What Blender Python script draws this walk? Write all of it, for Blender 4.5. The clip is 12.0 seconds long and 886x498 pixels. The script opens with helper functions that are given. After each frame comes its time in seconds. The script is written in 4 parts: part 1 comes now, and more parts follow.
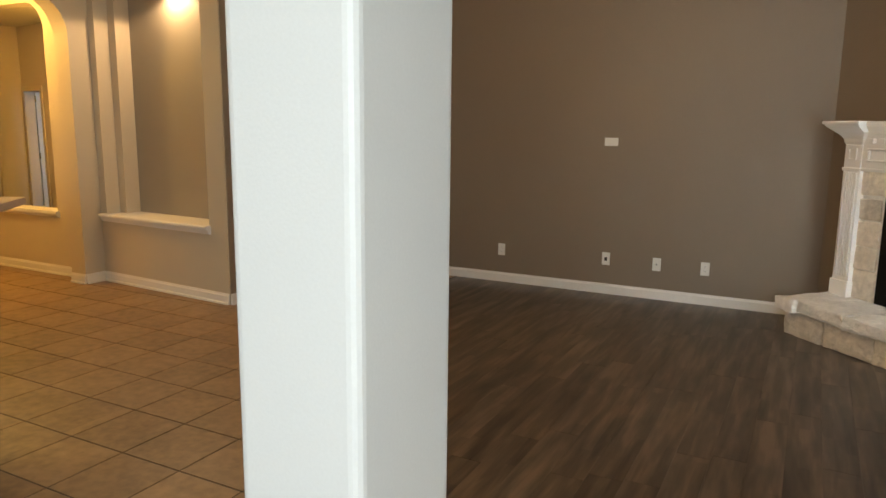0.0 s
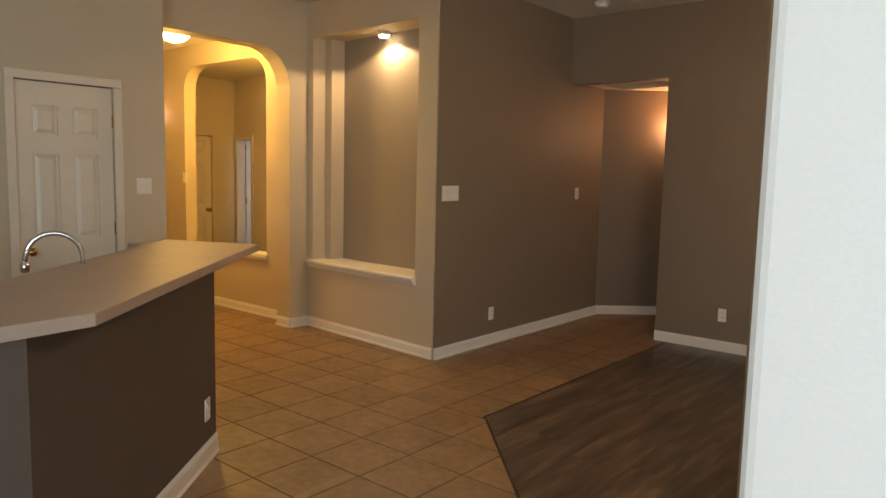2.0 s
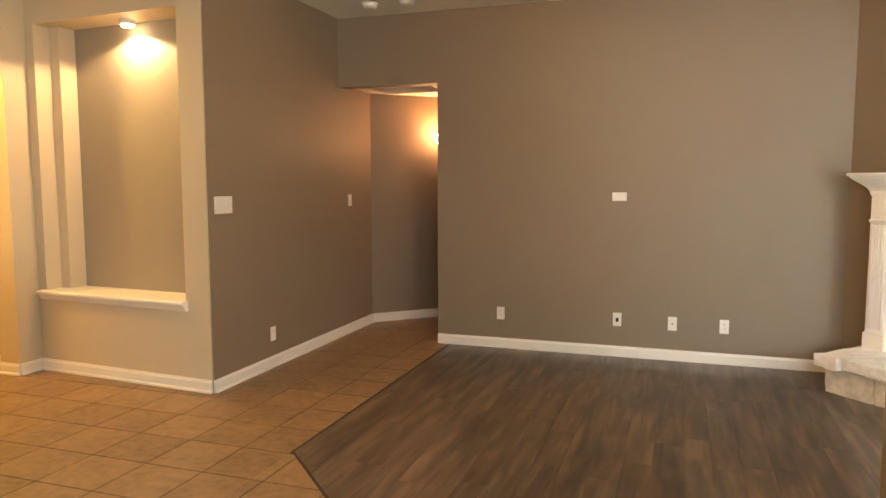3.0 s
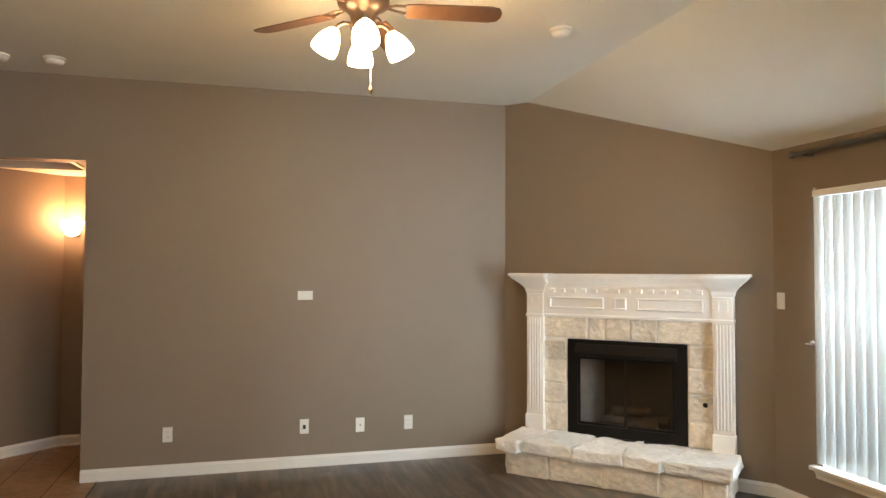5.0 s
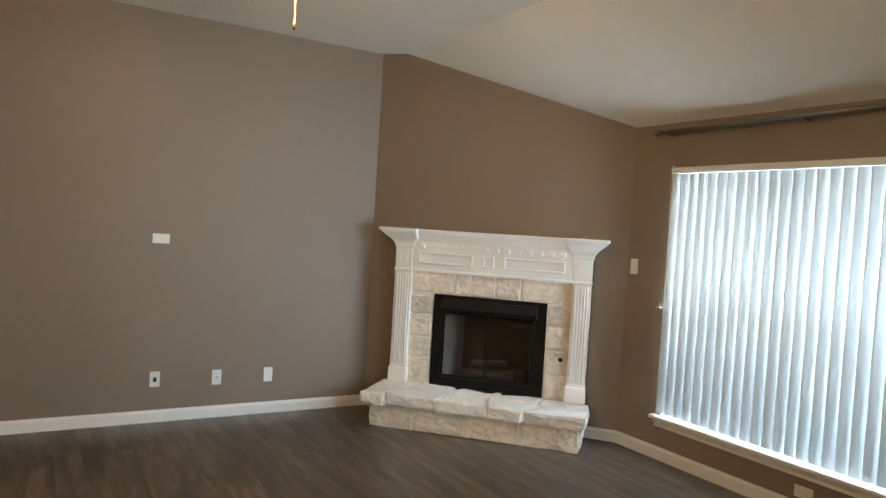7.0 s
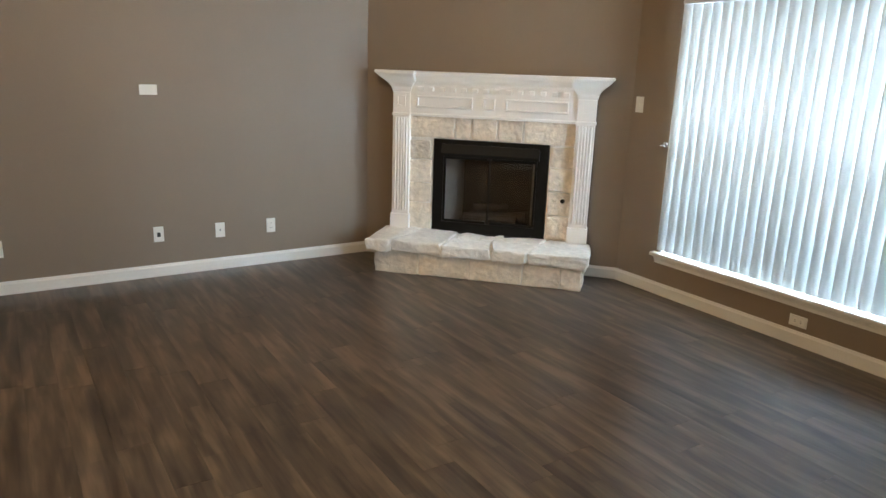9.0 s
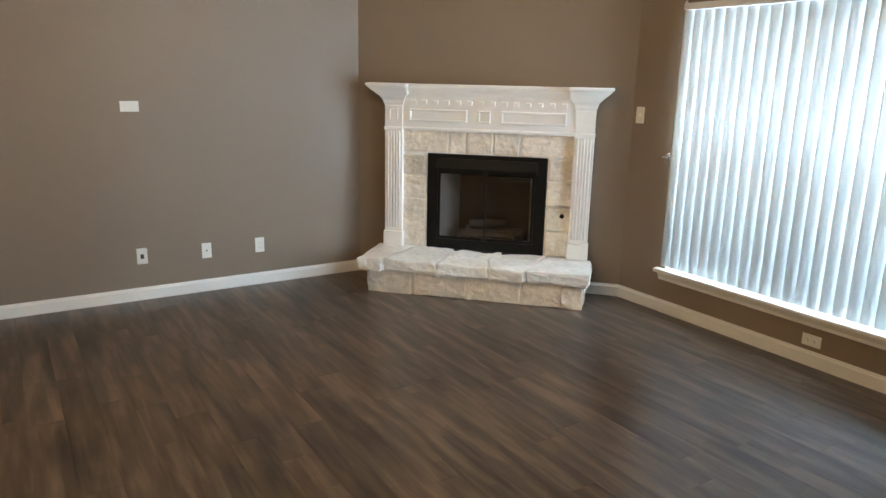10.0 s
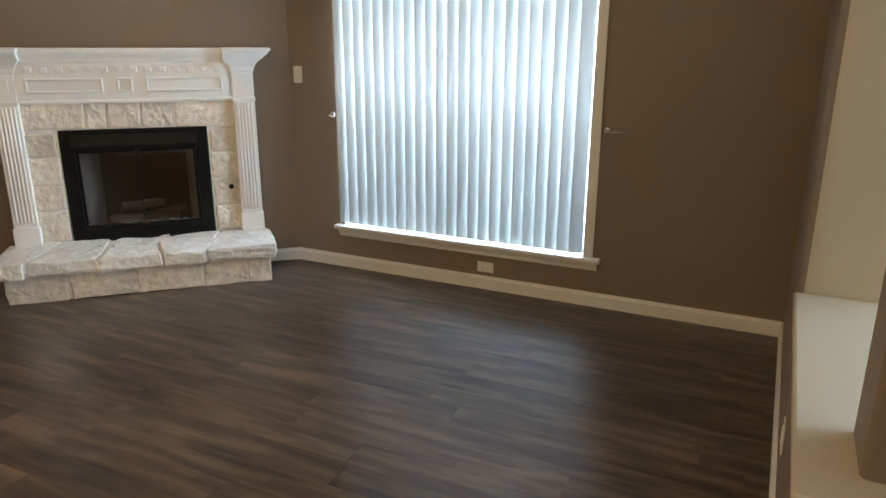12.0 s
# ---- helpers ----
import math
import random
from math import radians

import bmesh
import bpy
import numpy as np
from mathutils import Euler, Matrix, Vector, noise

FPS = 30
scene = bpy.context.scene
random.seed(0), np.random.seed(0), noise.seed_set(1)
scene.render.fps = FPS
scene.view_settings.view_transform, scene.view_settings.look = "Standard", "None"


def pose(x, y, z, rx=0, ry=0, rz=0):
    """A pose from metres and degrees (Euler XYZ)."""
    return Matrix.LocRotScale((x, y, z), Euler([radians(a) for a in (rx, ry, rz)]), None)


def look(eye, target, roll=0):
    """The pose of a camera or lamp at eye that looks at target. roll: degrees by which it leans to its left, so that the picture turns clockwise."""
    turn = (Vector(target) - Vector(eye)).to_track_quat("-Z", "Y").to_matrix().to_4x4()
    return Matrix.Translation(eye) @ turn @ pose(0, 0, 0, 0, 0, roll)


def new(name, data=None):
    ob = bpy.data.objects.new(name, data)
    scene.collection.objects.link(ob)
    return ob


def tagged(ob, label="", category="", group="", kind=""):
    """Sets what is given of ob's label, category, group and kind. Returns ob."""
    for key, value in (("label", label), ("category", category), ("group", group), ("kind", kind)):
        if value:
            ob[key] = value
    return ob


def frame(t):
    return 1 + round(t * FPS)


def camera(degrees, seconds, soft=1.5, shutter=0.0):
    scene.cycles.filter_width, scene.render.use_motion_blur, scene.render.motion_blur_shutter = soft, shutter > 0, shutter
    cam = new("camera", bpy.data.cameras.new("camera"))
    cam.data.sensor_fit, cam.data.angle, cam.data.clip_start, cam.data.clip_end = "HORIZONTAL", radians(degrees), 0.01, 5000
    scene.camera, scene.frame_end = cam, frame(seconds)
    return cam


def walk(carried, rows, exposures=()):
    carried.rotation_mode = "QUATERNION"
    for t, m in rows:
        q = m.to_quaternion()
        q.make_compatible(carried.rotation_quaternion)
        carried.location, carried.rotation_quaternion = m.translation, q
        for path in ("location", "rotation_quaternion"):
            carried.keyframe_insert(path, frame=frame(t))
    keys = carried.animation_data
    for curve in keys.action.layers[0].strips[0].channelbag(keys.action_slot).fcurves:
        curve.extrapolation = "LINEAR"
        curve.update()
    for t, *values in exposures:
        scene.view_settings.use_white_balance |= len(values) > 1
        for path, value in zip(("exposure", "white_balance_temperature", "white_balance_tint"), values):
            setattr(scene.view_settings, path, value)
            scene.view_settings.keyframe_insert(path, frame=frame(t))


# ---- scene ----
cam = camera(64.4, 12.0)
PATH = [
    (0, (0.789, 0.611, 1.488), (-0.123, 2.358, 1.149), 0.6),
    (0.5, (0.759, 0.552, 1.491), (-0.331, 2.19, 1.13), 0.6),
    (1, (0.658, 0.528, 1.514), (-0.642, 2.013, 1.19), 0.5),
    (1.5, (0.43, 0.586, 1.505), (-0.867, 2.087, 1.243), 1.4),
    (2, (0.18, 0.67, 1.503), (-1.1, 2.192, 1.29), 1.3),
    (2.5, (-0.101, 0.677, 1.523), (-0.988, 2.455, 1.322), 0.4),
    (3, (-0.302, 0.762, 1.502), (-0.945, 2.641, 1.315), -0.1),
    (3.5, (-0.444, 0.849, 1.533), (-0.846, 2.805, 1.412), -0.4),
    (3.7, (-0.495, 0.871, 1.536), (-0.808, 2.844, 1.433), -0.5),
    (5.3, (-1.439, 1.185, 1.594), (-0.768, 3.064, 1.731), 0.5),
    (5.5, (-1.509, 1.235, 1.602), (-0.782, 3.089, 1.787), 0.8),
    (6, (-1.559, 1.263, 1.636), (-0.738, 3.074, 1.851), 2.2),
    (6.5, (-1.683, 1.323, 1.615), (-0.746, 3.086, 1.729), 3.3),
    (7, (-1.685, 1.344, 1.602), (-0.666, 3.063, 1.537), 3.5),
    (7.5, (-1.789, 1.4, 1.594), (-0.708, 3.063, 1.336), 3.0),
    (7.7, (-1.806, 1.416, 1.603), (-0.731, 3.069, 1.267), 2.7),
    (9.3, (-1.745, 1.515, 1.635), (-0.707, 3.144, 1.119), 1.7),
    (9.5, (-1.691, 1.552, 1.626), (-0.655, 3.182, 1.107), 1.5),
    (10, (-1.617, 1.627, 1.629), (-0.576, 3.266, 1.151), 1.2),
    (10.5, (-1.67, 1.766, 1.672), (-0.558, 3.359, 1.198), 0.8),
    (11, (-1.764, 1.935, 1.709), (-0.31, 3.202, 1.179), 0.9),
    (11.5, (-1.889, 2.088, 1.698), (-0.252, 3.086, 1.129), 0.6),
    (12, (-1.866, 2.064, 1.636), (-0.139, 2.893, 1.061), 0.2),
]
walk(cam, [(t, look(e, g, r)) for t, e, g, r in PATH],
     [(0, -0.08, 6950, 12.5), (1.0, -0.2, 6500, 16), (1.5, -0.3, 6350, 18), (2.1, -0.08, 7000, 13), (2.5, 0.5, 7400, 15), (2.8, 0.7, 7600, 15), (3.5, 0.95, 7100, 15.5), (5.5, 0.58, 6300, 8), (7.5, 0.38, 5750, 7), (9.5, 0.58, 5700, 7), (10.5, 0.55, 5600, 7), (11.5, 0.28, 5400, 7), (12, 0.32, 5650, 7)])

# ---- world, sun, large lights ----
world = bpy.data.worlds.new("sky")
scene.world = world
world.use_nodes = True
wn = world.node_tree
sky = wn.nodes.new("ShaderNodeTexSky")
sky.sky_type, sky.sun_disc = "NISHITA", False
sky.sun_elevation, sky.sun_rotation = radians(55), radians(200)
wn.links.new(sky.outputs[0], wn.nodes["Background"].inputs[0])
wn.nodes["Background"].inputs[1].default_value = 0.12


def lamp(name, kind, m, energy, color, size=0.1, size_y=None):
    data = bpy.data.lights.new(name, kind)
    data.energy, data.color = energy, color
    if kind == "AREA":
        data.shape, data.size, data.size_y = "RECTANGLE", size, size_y or size
    elif kind in ("POINT", "SPOT"):
        data.shadow_soft_size = size
    ob = new(name, data)
    ob.matrix_world = m
    return ob


DAY = (0.76, 0.91, 1.0)
BULB = (1.0, 0.65, 0.33)
sun = lamp("sun", "SUN", look((-8, 10, 20), (0, 0, 0)), 2.5, (1.0, 0.95, 0.88))
sun.data.angle = radians(0.5)
lamp("window_skylight", "AREA", look((3.2, 3.7, 1.35), (1.4, 4.6, 1.15)), 620, DAY, 2.8, 2.6)
# Lamps for unseen nook windows, placed by how they light the column
lamp("nook_skylight", "AREA", look((1.6, -2.45, 1.8), (0.2, 1.6, 1.75)), 135, DAY, 1.5, 1.5)
lamp("nook_side_skylight", "AREA", look((2.52, -0.6, 1.4), (0.1, 0.2, 1.3)), 40, DAY, 1.7, 1.6)
# Added blue lamp with no window behind it, tints the far room's open door
lamp("far_door_fill", "AREA", look((-6.6, 6.98, 1.4), (-8.7, 7.0, 1.2)), 14, (0.6, 0.8, 1.0), 0.7, 1.4)

# ---- materials ----


def material(name, base, rough=0.6, metal=0.0, var=0.12, scale=3.0, fine=60.0, bump=0.15, bump_dist=0.002, vary_object=0.0,
             stretch=(1, 1, 1), translucent=0.0, coat=0.0, spec=0.5):
    """A procedural surface: base colour with cloudy and fine variation, and a fine relief."""
    m = bpy.data.materials.new(name)
    m.use_nodes = True
    nt = m.node_tree
    b = nt.nodes["Principled BSDF"]
    b.inputs["Roughness"].default_value, b.inputs["Metallic"].default_value = rough, metal
    b.inputs["Coat Weight"].default_value = coat
    b.inputs["Specular IOR Level"].default_value = spec
    tc = nt.nodes.new("ShaderNodeTexCoord")
    mp = nt.nodes.new("ShaderNodeMapping")
    mp.inputs["Scale"].default_value = stretch
    geo = nt.nodes.new("ShaderNodeNewGeometry")
    nt.links.new(geo.outputs["Position"], mp.inputs[0])
    n1, n2 = nt.nodes.new("ShaderNodeTexNoise"), nt.nodes.new("ShaderNodeTexNoise")
    n1.inputs["Scale"].default_value, n2.inputs["Scale"].default_value = scale, fine
    n1.inputs["Detail"].default_value, n2.inputs["Detail"].default_value = 5, 4
    nt.links.new(mp.outputs[0], n1.inputs[0]), nt.links.new(mp.outputs[0], n2.inputs[0])
    add = nt.nodes.new("ShaderNodeMath")
    add.operation = "ADD"
    nt.links.new(n1.outputs[0], add.inputs[0]), nt.links.new(n2.outputs[0], add.inputs[1])
    total = add.outputs[0]
    if vary_object:
        oi = nt.nodes.new("ShaderNodeObjectInfo")
        sc = nt.nodes.new("ShaderNodeMath")
        sc.operation = "MULTIPLY_ADD"
        sc.inputs[1].default_value, sc.inputs[2].default_value = vary_object, -vary_object / 2
        nt.links.new(oi.outputs["Random"], sc.inputs[0])
        a2 = nt.nodes.new("ShaderNodeMath")
        a2.operation = "ADD"
        nt.links.new(total, a2.inputs[0]), nt.links.new(sc.outputs[0], a2.inputs[1])
        total = a2.outputs[0]
    ramp = nt.nodes.new("ShaderNodeMapRange")
    ramp.inputs[1].default_value, ramp.inputs[2].default_value = 0.6, 1.4
    ramp.inputs[3].default_value, ramp.inputs[4].default_value = 1 - var, 1 + var
    ramp.clamp = False
    nt.links.new(total, ramp.inputs[0])
    mul = nt.nodes.new("ShaderNodeVectorMath")
    mul.operation = "SCALE"
    mul.inputs[0].default_value = base
    nt.links.new(ramp.outputs[0], mul.inputs["Scale"])
    nt.links.new(mul.outputs[0], b.inputs["Base Color"])
    if bump:
        bp = nt.nodes.new("ShaderNodeBump")
        bp.inputs["Strength"].default_value, bp.inputs["Distance"].default_value = bump, bump_dist
        nt.links.new(n2.outputs[0], bp.inputs["Height"])
        nt.links.new(bp.outputs[0], b.inputs["Normal"])
    if translucent:
        tr = nt.nodes.new("ShaderNodeBsdfTranslucent")
        nt.links.new(mul.outputs[0], tr.inputs[0])
        mix = nt.nodes.new("ShaderNodeMixShader")
        mix.inputs[0].default_value = translucent
        out = nt.nodes["Material Output"]
        nt.links.new(b.outputs[0], mix.inputs[1]), nt.links.new(tr.outputs[0], mix.inputs[2])
        nt.links.new(mix.outputs[0], out.inputs[0])
    return m


def glowing(name, color, strength):
    m = bpy.data.materials.new(name)
    m.use_nodes = True
    b = m.node_tree.nodes["Principled BSDF"]
    b.inputs["Base Color"].default_value = (0.8, 0.75, 0.65, 1)
    b.inputs["Emission Color"].default_value = (*color, 1)
    b.inputs["Emission Strength"].default_value = strength
    return m


def glass(name, tint=(1, 1, 1), rough=0.0):
    m = bpy.data.materials.new(name)
    m.use_nodes = True
    b = m.node_tree.nodes["Principled BSDF"]
    b.inputs["Base Color"].default_value = (*tint, 1)
    b.inputs["Roughness"].default_value, b.inputs["Transmission Weight"].default_value = rough, 1
    b.inputs["IOR"].default_value = 1.45
    return m


TAUPE = material("taupe_wall_paint", (0.233, 0.178, 0.126), 0.55, var=0.05, scale=1.2, fine=220, bump=0.25)
CREAM = material("cream_wall_paint", (0.57, 0.49, 0.365), 0.55, var=0.04, scale=1.2, fine=220, bump=0.25)
WHITEWALL = material("pale_wall_paint", (0.76, 0.76, 0.745), 0.5, var=0.03, scale=1.5, fine=160, bump=0.15)
CEILING = material("ceiling_paint", (0.77, 0.735, 0.64), 0.8, var=0.04, scale=2, fine=150, bump=0.4, bump_dist=0.004)
TRIM = material("white_trim_paint", (0.78, 0.75, 0.70), 0.35, var=0.04, scale=4, fine=80, bump=0.05)
MANTEL = material("white_mantel_paint", (0.89, 0.86, 0.81), 0.32, var=0.02, scale=5, fine=90, bump=0.02)
STONE = material("limestone", (0.76, 0.675, 0.56), 0.85, var=0.22, scale=7, fine=26, bump=0.8, bump_dist=0.018, vary_object=0.35)
PALESTONE = material("whitewashed_limestone", (0.86, 0.825, 0.77), 0.8, var=0.16, scale=8, fine=26, bump=0.8, bump_dist=0.018, vary_object=0.4)
MORTAR = material("mortar", (0.80, 0.76, 0.69), 0.9, var=0.15, scale=15, fine=120, bump=0.5)


def plank_material():
    m = bpy.data.materials.new("dark_vinyl_plank")
    m.use_nodes = True
    nt = m.node_tree
    b = nt.nodes["Principled BSDF"]
    geo, oi = nt.nodes.new("ShaderNodeNewGeometry"), nt.nodes.new("ShaderNodeObjectInfo")
    shift = nt.nodes.new("ShaderNodeCombineXYZ")
    k = nt.nodes.new("ShaderNodeMath")
    k.operation = "MULTIPLY"
    k.inputs[1].default_value = 37.0
    nt.links.new(oi.outputs["Random"], k.inputs[0]), nt.links.new(k.outputs[0], shift.inputs[2])
    add = nt.nodes.new("ShaderNodeVectorMath")
    nt.links.new(geo.outputs["Position"], add.inputs[0]), nt.links.new(shift.outputs[0], add.inputs[1])
    total = None
    heights = []
    for sc, detail, weight in (((15, 2.0, 1), 2, 0.62), ((55, 5, 1), 3, 0.22), ((2.2, 0.7, 1), 2, 0.18)):
        mp, n = nt.nodes.new("ShaderNodeMapping"), nt.nodes.new("ShaderNodeTexNoise")
        mp.inputs["Scale"].default_value = sc
        n.inputs["Scale"].default_value, n.inputs["Detail"].default_value = 1.0, detail
        n.inputs["Distortion"].default_value = 0.3
        nt.links.new(add.outputs[0], mp.inputs[0]), nt.links.new(mp.outputs[0], n.inputs[0])
        w = nt.nodes.new("ShaderNodeMath")
        w.operation = "MULTIPLY"
        w.inputs[1].default_value = weight
        nt.links.new(n.outputs[0], w.inputs[0])
        heights.append(n)
        if total is None:
            total = w.outputs[0]
        else:
            a = nt.nodes.new("ShaderNodeMath")
            nt.links.new(total, a.inputs[0]), nt.links.new(w.outputs[0], a.inputs[1])
            total = a.outputs[0]
    # printed strips, three to a plank, each with its own tone
    sep = nt.nodes.new("ShaderNodeSeparateXYZ")
    nt.links.new(add.outputs[0], sep.inputs[0])

    def step(op, a, b, c=None):
        nd = nt.nodes.new("ShaderNodeMath")
        nd.operation = op
        for k2, v in enumerate((a, b, c)):
            if v is None:
                continue
            if isinstance(v, (int, float)):
                nd.inputs[k2].default_value = v
            else:
                nt.links.new(v, nd.inputs[k2])
        return nd.outputs[0]

    col = step("FLOOR", step("MULTIPLY_ADD", sep.outputs[0], 1 / 0.0507, 47.37), None)
    w1 = nt.nodes.new("ShaderNodeTexWhiteNoise")
    w1.noise_dimensions = "1D"
    nt.links.new(step("ADD", col, sep.outputs[2]), w1.inputs["W"])
    row = step("FLOOR", step("ADD", step("MULTIPLY", sep.outputs[1], 2.1), step("MULTIPLY", w1.outputs[0], 7.0)), None)
    cell = nt.nodes.new("ShaderNodeCombineXYZ")
    nt.links.new(col, cell.inputs[0]), nt.links.new(row, cell.inputs[1])
    w2 = nt.nodes.new("ShaderNodeTexWhiteNoise")
    w2.noise_dimensions = "2D"
    nt.links.new(cell.outputs[0], w2.inputs["Vector"])
    total = step("ADD", total, step("MULTIPLY_ADD", w2.outputs[0], 0.08, -0.04))
    obj = nt.nodes.new("ShaderNodeMath")
    obj.operation = "MULTIPLY_ADD"
    obj.inputs[1].default_value = 0.05
    nt.links.new(oi.outputs["Random"], obj.inputs[0]), nt.links.new(total, obj.inputs[2])
    ramp = nt.nodes.new("ShaderNodeValToRGB")
    ramp.color_ramp.elements[0].position, ramp.color_ramp.elements[0].color = 0.37, (0.034, 0.026, 0.022, 1)
    ramp.color_ramp.elements[1].position, ramp.color_ramp.elements[1].color = 0.71, (0.185, 0.137, 0.101, 1)
    e = ramp.color_ramp.elements.new(0.54)
    e.color = (0.092, 0.069, 0.053, 1)
    nt.links.new(obj.outputs[0], ramp.inputs[0]), nt.links.new(ramp.outputs[0], b.inputs["Base Color"])
    rr = nt.nodes.new("ShaderNodeMapRange")
    b.inputs["Specular IOR Level"].default_value = 0.5
    rr.inputs[3].default_value, rr.inputs[4].default_value = 0.27, 0.40
    nt.links.new(heights[1].outputs[0], rr.inputs[0]), nt.links.new(rr.outputs[0], b.inputs["Roughness"])
    bp = nt.nodes.new("ShaderNodeBump")
    bp.inputs["Strength"].default_value, bp.inputs["Distance"].default_value = 0.12, 0.001
    nt.links.new(heights[1].outputs[0], bp.inputs["Height"]), nt.links.new(bp.outputs[0], b.inputs["Normal"])
    return m


WOOD = plank_material()
# Darker than CREAM: shade inside the niche is put into its back's paint
NICHE = material("shaded_niche_paint", (0.30, 0.262, 0.21), 0.55, var=0.05, scale=1.2, fine=220, bump=0.25)
TILE = material("terracotta_beige_tile", (0.265, 0.167, 0.092), 0.42, var=0.32, scale=4.5, fine=18, bump=0.1, vary_object=0.3)
GROUT = material("grout", (0.055, 0.042, 0.033), 0.9, var=0.2, scale=8, fine=90, bump=0.3)
DOORPAINT = material("door_paint", (0.72, 0.655, 0.555), 0.4, var=0.04, scale=3, fine=70, bump=0.06)
LAMINATE = material("pale_laminate", (0.46, 0.36, 0.295), 0.5, var=0.1, scale=6, fine=160, bump=0.03)
PLASTIC = material("ivory_plastic", (0.80, 0.77, 0.71), 0.35, var=0.03, scale=6, fine=60, bump=0.02)
DARK = material("dark_slot", (0.03, 0.028, 0.025), 0.6, var=0.1)
BLACKMETAL = material("black_firebox_metal", (0.006, 0.0055, 0.005), 0.5, 0.0, spec=0.2, var=0.2, scale=10, fine=120, bump=0.15)
SOOT = material("sooty_firebrick", (0.045, 0.038, 0.032), 0.9, var=0.4, scale=9, fine=40, bump=0.5)
# Paler than the chamber: light caught by the sides is put into the colour
FIREBRICK = material("lit_firebrick", (0.24, 0.21, 0.18), 0.9, var=0.3, scale=6, fine=40, bump=0.4)
LOG = material("charred_log", (0.07, 0.056, 0.046), 0.9, var=0.5, scale=14, fine=50, bump=0.8, bump_dist=0.01)
BRONZE = material("dark_bronze", (0.09, 0.055, 0.035), 0.35, 0.7, var=0.2, scale=12, fine=100, bump=0.05)
BLADE = material("walnut_fan_blade", (0.075, 0.036, 0.018), 0.35, var=0.3, scale=3, fine=14, bump=0.06, stretch=(5, 1, 1))
CHROME = material("chrome", (0.75, 0.75, 0.76), 0.12, 1.0, var=0.03, bump=0)
BRASS = material("brass", (0.55, 0.36, 0.13), 0.25, 1.0, var=0.08, bump=0)
STEEL = material("brushed_steel_rod", (0.22, 0.21, 0.20), 0.4, 0.8, var=0.1, bump=0.05)
VANE = material("translucent_white_vane", (0.72, 0.735, 0.73), 0.5, var=0.04, scale=3, fine=90, bump=0.0, translucent=0.185)
VINYL = material("white_vinyl", (0.8, 0.8, 0.79), 0.4, var=0.03, bump=0.03)
GRASS = material("lawn", (0.06, 0.11, 0.035), 0.9, var=0.4, scale=2, fine=40, bump=0.6, bump_dist=0.02)
# TAUPE made darker; the shadow on the bar is in this colour
BARSHADE = material("shaded_bar_taupe", (0.098, 0.074, 0.058), 0.55, var=0.06, scale=1.5, fine=200, bump=0.25)
CABINET = material("painted_cabinet_panel", (0.42, 0.40, 0.38), 0.5, var=0.06, scale=3, fine=70, bump=0.1)
PANE = glass("window_glass")
SCREEN = material("grey_insect_screen", (0.20, 0.20, 0.20), 0.8, var=0.05, bump=0)
sn = SCREEN.node_tree
smix, clear = sn.nodes.new("ShaderNodeMixShader"), sn.nodes.new("ShaderNodeBsdfTransparent")
smix.inputs[0].default_value = 0.78
sn.links.new(sn.nodes["Principled BSDF"].outputs[0], smix.inputs[1]), sn.links.new(clear.outputs[0], smix.inputs[2])
sn.links.new(smix.outputs[0], sn.nodes["Material Output"].inputs[0])
BULBGLASS = glowing("lit_frosted_glass_shade", (1.0, 0.74, 0.42), 34)
BOWLGLASS = glowing("lit_alabaster_bowl", (1.0, 0.68, 0.34), 14)
PUCKGLASS = glowing("lit_lamp_face", (1.0, 0.75, 0.45), 30)
SCONCEGLASS = glowing("lit_sconce_glass", (1.0, 0.52, 0.25), 20)

# ---- mesh helpers ----


def part(name, bm, mat, parent=None, label="", smooth=False, kind=""):
    me = bpy.data.meshes.new(name)
    bmesh.ops.recalc_face_normals(bm, faces=bm.faces)
    bm.to_mesh(me)
    bm.free()
    for mm in (mat if isinstance(mat, (list, tuple)) else [mat]):
        me.materials.append(mm)
    if smooth:
        me.shade_smooth()
    ob = new(name, me)
    if parent:
        ob.parent = parent
    return tagged(ob, label=label, kind=kind)


def thing(name, label, category, m=None, group="", kind=""):
    ob = new(name)
    ob.empty_display_size = 0.1
    if m is not None:
        ob.matrix_world = m
    return tagged(ob, label, category, group, kind)


def box(bm, x0, y0, z0, x1, y1, z1, bevel=0.0, seg=1):
    r = bmesh.ops.create_cube(bm, size=1, matrix=Matrix.LocRotScale(((x0 + x1) / 2, (y0 + y1) / 2, (z0 + z1) / 2), None,
                                                                  (abs(x1 - x0), abs(y1 - y0), abs(z1 - z0))))
    if bevel:
        edges = {e for v in r["verts"] for e in v.link_edges}
        bmesh.ops.bevel(bm, geom=list(edges), offset=bevel, segments=seg, profile=0.5, affect="EDGES")
    return bm


def boxed(*a, **k):
    return box(bmesh.new(), *a, **k)


def prism(bm, pts, z0, z1):
    """A column over the outline pts (x, y), counter-clockwise."""
    lo = [bm.verts.new((x, y, z0)) for x, y in pts]
    hi = [bm.verts.new((x, y, z1)) for x, y in pts]
    bm.faces.new(lo[::-1]), bm.faces.new(hi)
    for i in range(len(pts)):
        j = (i + 1) % len(pts)
        bm.faces.new((lo[i], lo[j], hi[j], hi[i]))
    return bm


